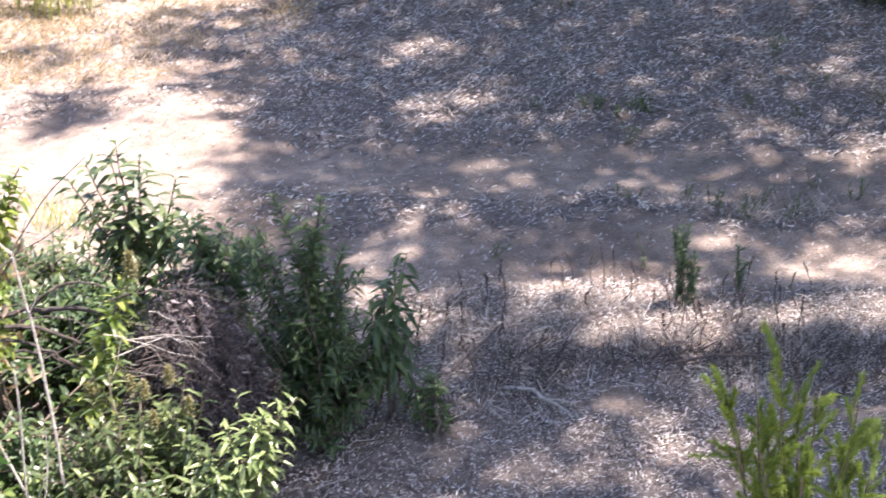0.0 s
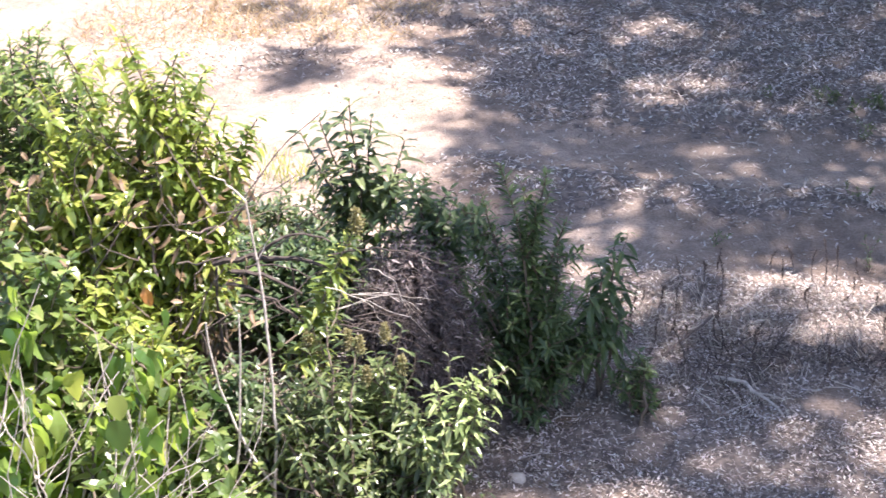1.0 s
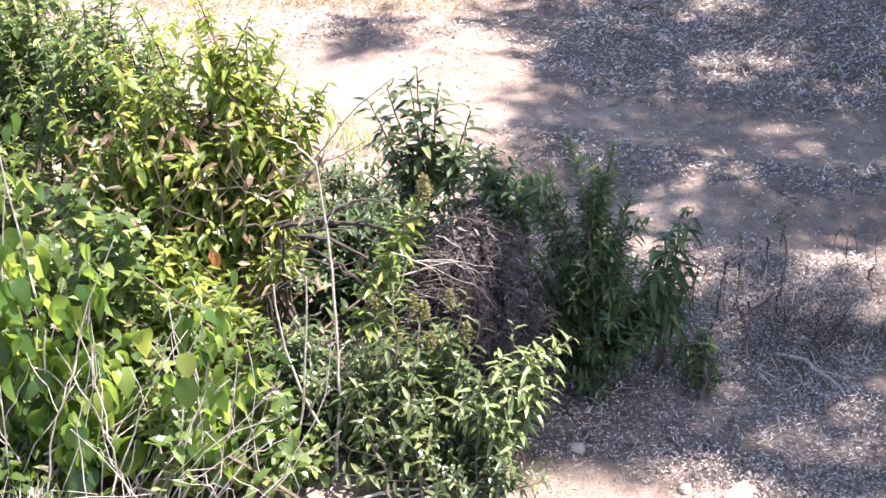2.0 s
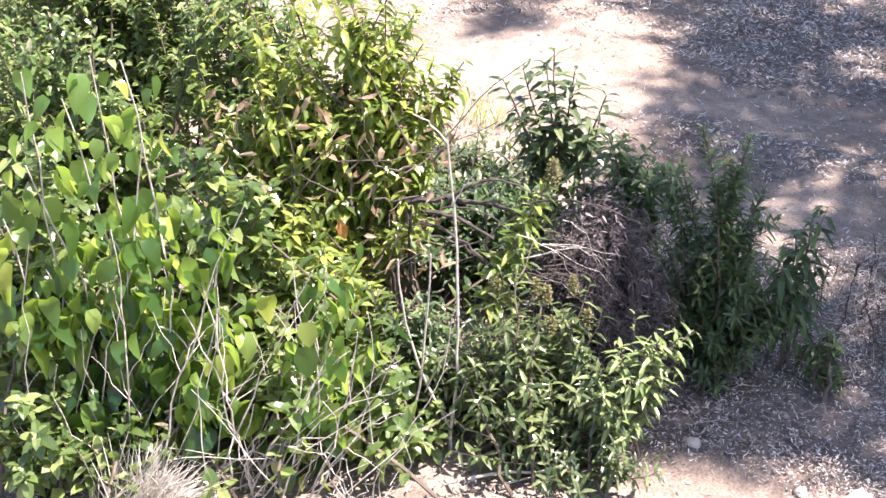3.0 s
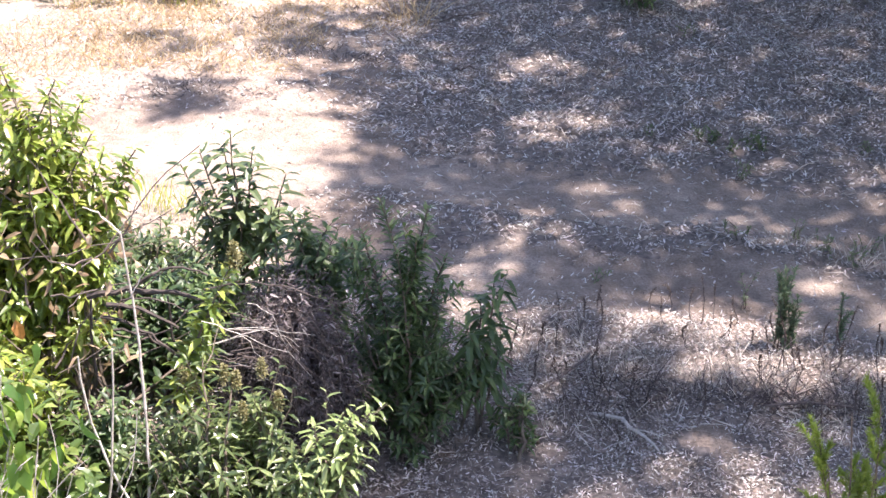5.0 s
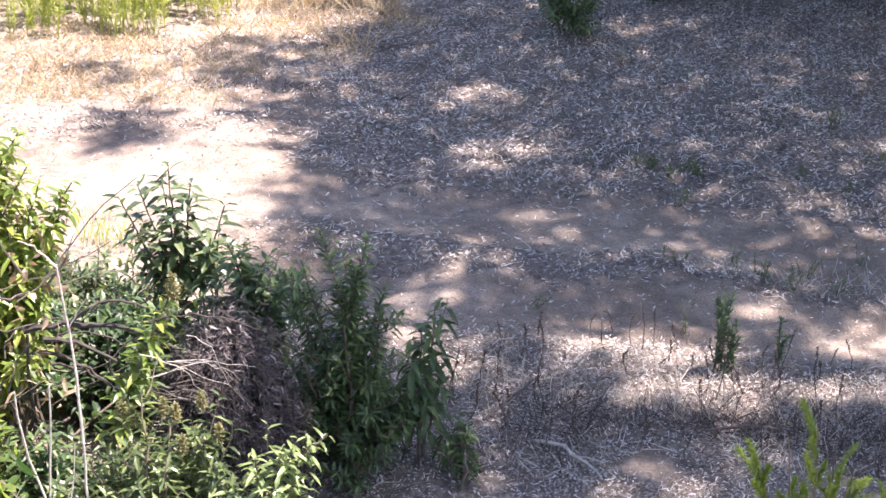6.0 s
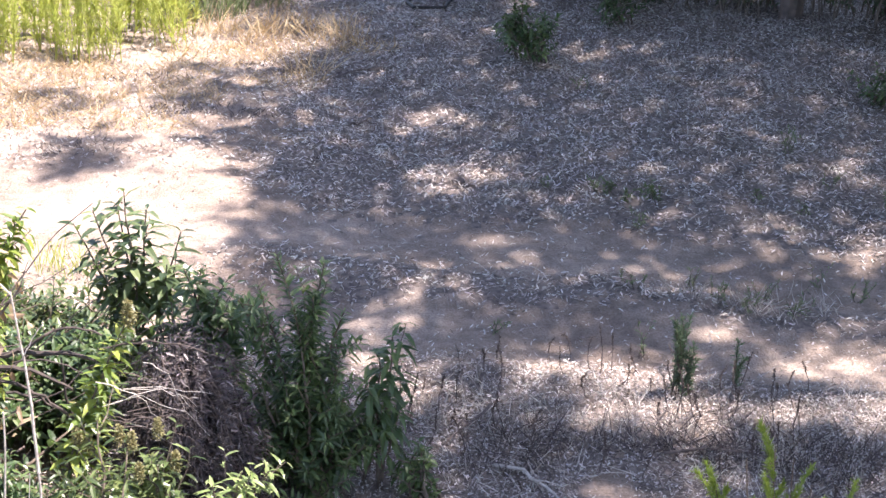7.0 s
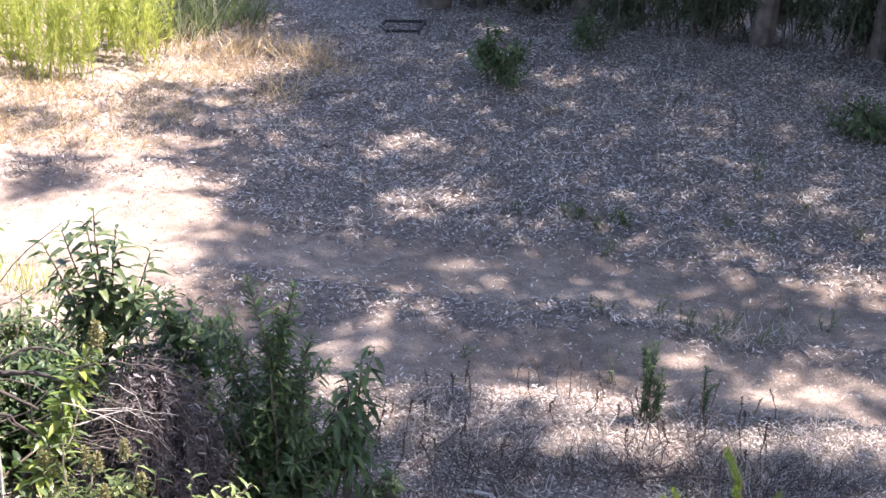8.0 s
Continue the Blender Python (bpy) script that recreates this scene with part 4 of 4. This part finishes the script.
stick("bleached forked stick on leaf litter", (0.86, 6.92), (1.16, 6.52), (0.05, 0, 0.03), 0.011, GREYTWIG)
stick("dark stick lying on leaf litter", (0.97, 7.56), (0.62, 7.1), (0, 0, 0.02), 0.010, BROWNTWIG)
stick("bleached curved stick on bare soil", (-1.06, 5.40), (-0.55, 5.52), (0, 0, 0.06), 0.008, GREYTWIG)
stick("thin grey stick on bare soil", (-0.92, 5.36), (-0.62, 5.62), (0, 0, 0.02), 0.006, GREYTWIG)
stick("long thin stick in leaf litter", (0.1, 14.5), (0.6, 14.6), (0, 0, 0.02), 0.010, BROWNTWIG)
stick("brown stick in leaf litter", (1.75, 6.95), (2.4, 6.85), (0, 0, 0.04), 0.009, BROWNTWIG)
stick("dark stick by the far wheel track", (0.2, 12.9), (0.45, 12.95), (0, 0, 0.02), 0.012, BROWNTWIG)


def stone(label, x, y, sx, sy, sz, mat=ROCK):
    bm = bmesh.new()
    bmesh.ops.create_icosphere(bm, subdivisions=3, radius=1)
    o = Vector((x * 3, y * 3, 0))
    for v in bm.verts:
        k = 1 + 0.28 * noise.noise(v.co * 1.6 + o) + 0.08 * noise.noise(v.co * 5 + o)
        v.co = Vector((v.co.x * sx * k, v.co.y * sy * k, v.co.z * sz * k))
    me = bpy.data.meshes.new("stone")
    bm.to_mesh(me)
    bm.free()
    me.materials.append(mat)
    ob = new("stone", me)
    ob.matrix_basis = pose(x, y, ground_z(x, y) + sz * 0.4, 0, 0, x * 90)
    tagged(ob, label, "stone")


stone("flat pale stone on bare soil", 0.59, 5.62, 0.09, 0.05, 0.035)
stone("pale stone beneath the shrubs", -1.30, 5.66, 0.075, 0.05, 0.03)
stone("small stone on bare soil", -0.12, 5.95, 0.04, 0.03, 0.025)
stone("small brown clod in a sunlit patch", 1.05, 11.42, 0.07, 0.05, 0.035, BROWNTWIG)
stone("small stone on bare soil", 0.36, 5.66, 0.03, 0.03, 0.02)

# black steel frame left lying in the litter
fr = thing("steel_frame", 1.26, 17.85, "black rectangular steel frame lying on leaf litter", "frame")
for a, b in [((1.01, 18.05), (1.50, 18.07)), ((1.50, 18.07), (1.38, 17.52)), ((1.38, 17.52), (1.02, 17.52)), ((1.02, 17.52), (0.96, 17.80)), ((0.96, 17.80), (1.01, 18.05))]:
    z = 0.035
    part("bar", [tube([(a[0], a[1], z), ((a[0] + b[0]) / 2, (a[1] + b[1]) / 2, z), (b[0], b[1], z)], 0.02, 0.02, 6)], DARKMETAL, fr)
    part("leg", [tube([(a[0], a[1], -0.02), (a[0], a[1], 0.03), (a[0], a[1], z)], 0.018, 0.018, 6)], DARKMETAL, fr)

# ---- unseen trees ahead and to the right, added so their crowns shade the track ----
SUNNY = [(1.11, 11.6, 0.25, 0.44), (0.83, 13.2, 0.24, 0.3), (3.04, 15.93, 0.22, 0.36), (3.78, 15.26, 0.2, 0.2), (2.35, 17.7, 0.36, 0.34), (-0.75, 18.3, 0.3, 0.3), (1.28, 7.9, 0.3, 0.28), (1.80, 7.95, 0.2, 0.26), (1.9, 7.45, 0.18, 0.14), (2.30, 7.5, 0.28, 0.18), (0.52, 7.8, 0.28, 0.4),
         (3.21, 8.21, 0.33, 0.26), (4.02, 9.88, 0.42, 0.3), (2.58, 8.6, 0.22, 0.22), (3.6, 7.5, 0.36, 0.26), (3.05, 7.3, 0.42, 0.22), (1.4, 6.65, 0.16, 0.16), (1.22, 6.1, 0.44, 0.15), (-0.34, 5.55, 0.75, 0.34), (0.45, 5.55, 0.7, 0.24)]
THIN = [(3.2, 10.2, 0.5, 0.3), (3.4, 11.3, 0.4, 0.3), (1.9, 10.1, 0.4, 0.2), (4.45, 11.87, 0.4, 0.35), (3.73, 13.23, 0.2, 0.15), (1.4, 7.4, 0.3, 0.2), (2.7, 7.8, 0.3, 0.2), (3.0, 9.2, 0.3, 0.2), (-0.45, 6.6, 0.45, 0.35), (3.8, 14.9, 0.3, 0.2), (0.73, 9.42, 0.32, 0.3), (1.30, 10.2, 0.28, 0.16), (1.35, 9.7, 0.2, 0.2), (1.0, 9.05, 0.18, 0.15), (0.69, 8.75, 0.3, 0.2), (1.43, 8.55, 0.2, 0.15), (4.35, 11.8, 0.3, 0.4), (2.0, 6.9, 0.4, 0.3),
        (0.3, 11.0, 0.4, 0.3), (2.2, 9.4, 0.3, 0.2), (2.6, 8.4, 0.4, 0.2)]
MOTTLED = [(-1.6, 12.3, 1.0, 0.6), (-2.6, 13.4, 0.8, 0.5), (-1.0, 14.6, 0.8, 0.6)]
SHADY = [(-1.6, 14.3, 0.4, 0.18), (-2.6, 12.9, 0.3, 0.18), (-0.9, 12.5, 0.25, 0.15), (-1.7, 12.0, 0.22, 0.12), (-0.6, 11.2, 0.25, 0.18), (-0.7, 14.9, 0.4, 0.2), (-1.0, 13.7, 0.45, 0.25), (-0.45, 13.5, 0.35, 0.3), (-2.1, 12.4, 0.25, 0.2), (-2.0, 10.9, 0.10, 0.45), (-2.05, 11.9, 0.22, 0.16), (-1.35, 13.4, 0.35, 0.16), (-0.3, 16.8, 0.5, 0.6), (-1.1, 17.5, 0.5, 0.4)]


def inside(x, y, spots, pad=0.0):
    return any(((x - a) / (c + pad)) ** 2 + ((y - b) / (d + pad)) ** 2 < 1 for a, b, c, d in spots)


def crown_edge(y):
    return float(np.interp(y, [4.5, 5.6, 6.5, 8.0, 9.5, 11.0, 12.5, 14.0, 16.0, 18.0, 20.0], [-0.3, -0.5, -1.0, -0.75, -0.55, -0.6, -0.5, -0.3, 0.0, -0.4, -0.2]))


# Leaf clumps are set along sun rays from the ground spots they shade.
TRUNKS = [(8.4, 7.2, 0.24), (9.2, 13.4, 0.26), (8.0, 19.6, 0.30), (11.5, 22.5, 0.28), (13.5, 17.0, 0.24)]
clumps = [[] for _ in TRUNKS]
for ax in np.arange(-2.6, 9.0, 0.27):
    for ay in np.arange(4.4, 23.5, 0.27):
        x, y = ax + rng.normal(0, 0.07), ay + rng.normal(0, 0.07)
        edge = crown_edge(y) + 0.18 * math.sin(y * 5.3) + 0.1 * math.sin(y * 11)
        if not ((inside(x, y, SHADY) and rng.random() < 0.6) or (inside(x, y, MOTTLED) and rng.random() < 0.2) or (x > edge and not inside(x, y, SUNNY, 0.07))) or (inside(x, y, THIN) and rng.random() < 0.45):
            continue
        h = rng.uniform(6.8, 10.2)
        p = np.array([x, y, 0]) + np.array(TO_SUN) * (h / TO_SUN.z)
        clumps[int(np.argmin([math.hypot(p[0] - a, p[1] - b) for a, b, _ in TRUNKS]))].append(p)
for (tx, ty, r), pts in zip(TRUNKS, clumps):
    tree = thing("tree", tx, ty, "tall dark-leaved tree shading the track", "tree", "trees shading the track")
    pts = np.array(pts)
    top = np.array([tx, ty, 7.2])
    trunk = bend((tx, ty, -0.1), top, (0.15, 0.1, 0), 9, 0.05)
    part("trunk", [tube(trunk, r, r * 0.55, 10)], BARK, tree)
    for p in pts[rng.choice(len(pts), min(14, len(pts)), replace=False)]:
        q, _ = along(trunk, np.array([rng.uniform(0.6, 1.0)]))
        part("limb", [tube(bend(q[0], p, (0, 0, 0.35), 7, 0.05), r * 0.3, 0.02, 6)], BARK, tree)
    m = 32
    c = np.repeat(pts, m, 0)
    o = rng.normal(0, 1, (len(c), 3)) * [0.15, 0.15, 0.22]
    part("crown", [blades(c + o, rng.normal(0, 1, (len(c), 3)) - [0, 0, 0.4], np.array(TO_SUN) + rng.normal(0, 0.5, (len(c), 3)), rng.uniform(0.16, 0.28, len(c)), 0.095, 0.15)], CANOPY, tree)

# dark thicket along the far edge
for x, y, rx, h in [(4.0, 18.1, 0.7, 1.8), (4.9, 17.7, 0.7, 1.7), (5.7, 17.4, 0.7, 2.0), (6.45, 16.9, 0.6, 2.0), (7.2, 16.4, 0.6, 2.1), (3.1, 18.9, 0.7, 1.6), (8.0, 15.9, 0.7, 1.8), (2.3, 19.5, 0.6, 1.2), (6.7, 15.9, 0.4, 2.4)]:
    shrub("thicket_shrub", "dark overhanging thicket shrub under the trees", (x, y), cloud(30, x, y, rx, 0.5, 0.15, h), CANOPY, L=0.09, width=0.32, per_stem=48, twigs=6, twig_len=0.35, spread=0.3, group="thicket", lift=0.05, droop=0.4)
for x, y, r in [(1.66, 19.0, 0.23), (5.35, 17.2, 0.14), (6.5, 16.5, 0.13), (3.5, 18.6, 0.16), (8.3, 17.9, 0.14)]:
    tree = thing("tree", x, y, "reddish-brown tree trunk at the litter's edge", "tree", "trees at the far edge")
    line = bend((x, y, -0.1), (x + 0.2, y + 0.3, 6.5), (0.1, 0, 0), 9, 0.04)
    part("trunk", [tube(line, r, r * 0.6, 10)], BARK, tree)
    # Low crowns out of view, added to block sky light over the thicket.
    fol = []
    for _ in range(40):
        p, t = along(line, np.array([rng.uniform(0.34, 1.0)]))
        d = unit(np.append(rng.normal(0, 1, 2), 0.3)) * rng.uniform(0.9, 2.3)
        tl = bend(p[0], p[0] + d, (0, 0, 0.15), 6, 0.03)
        part("limb", [tube(tl, 0.03, 0.01, 5)], BARK, tree)
        fol.append(dress(tl, 0.25, 50, 0.24, 0.4, out=1.6))
    part("crown", fol, CANOPY, tree)
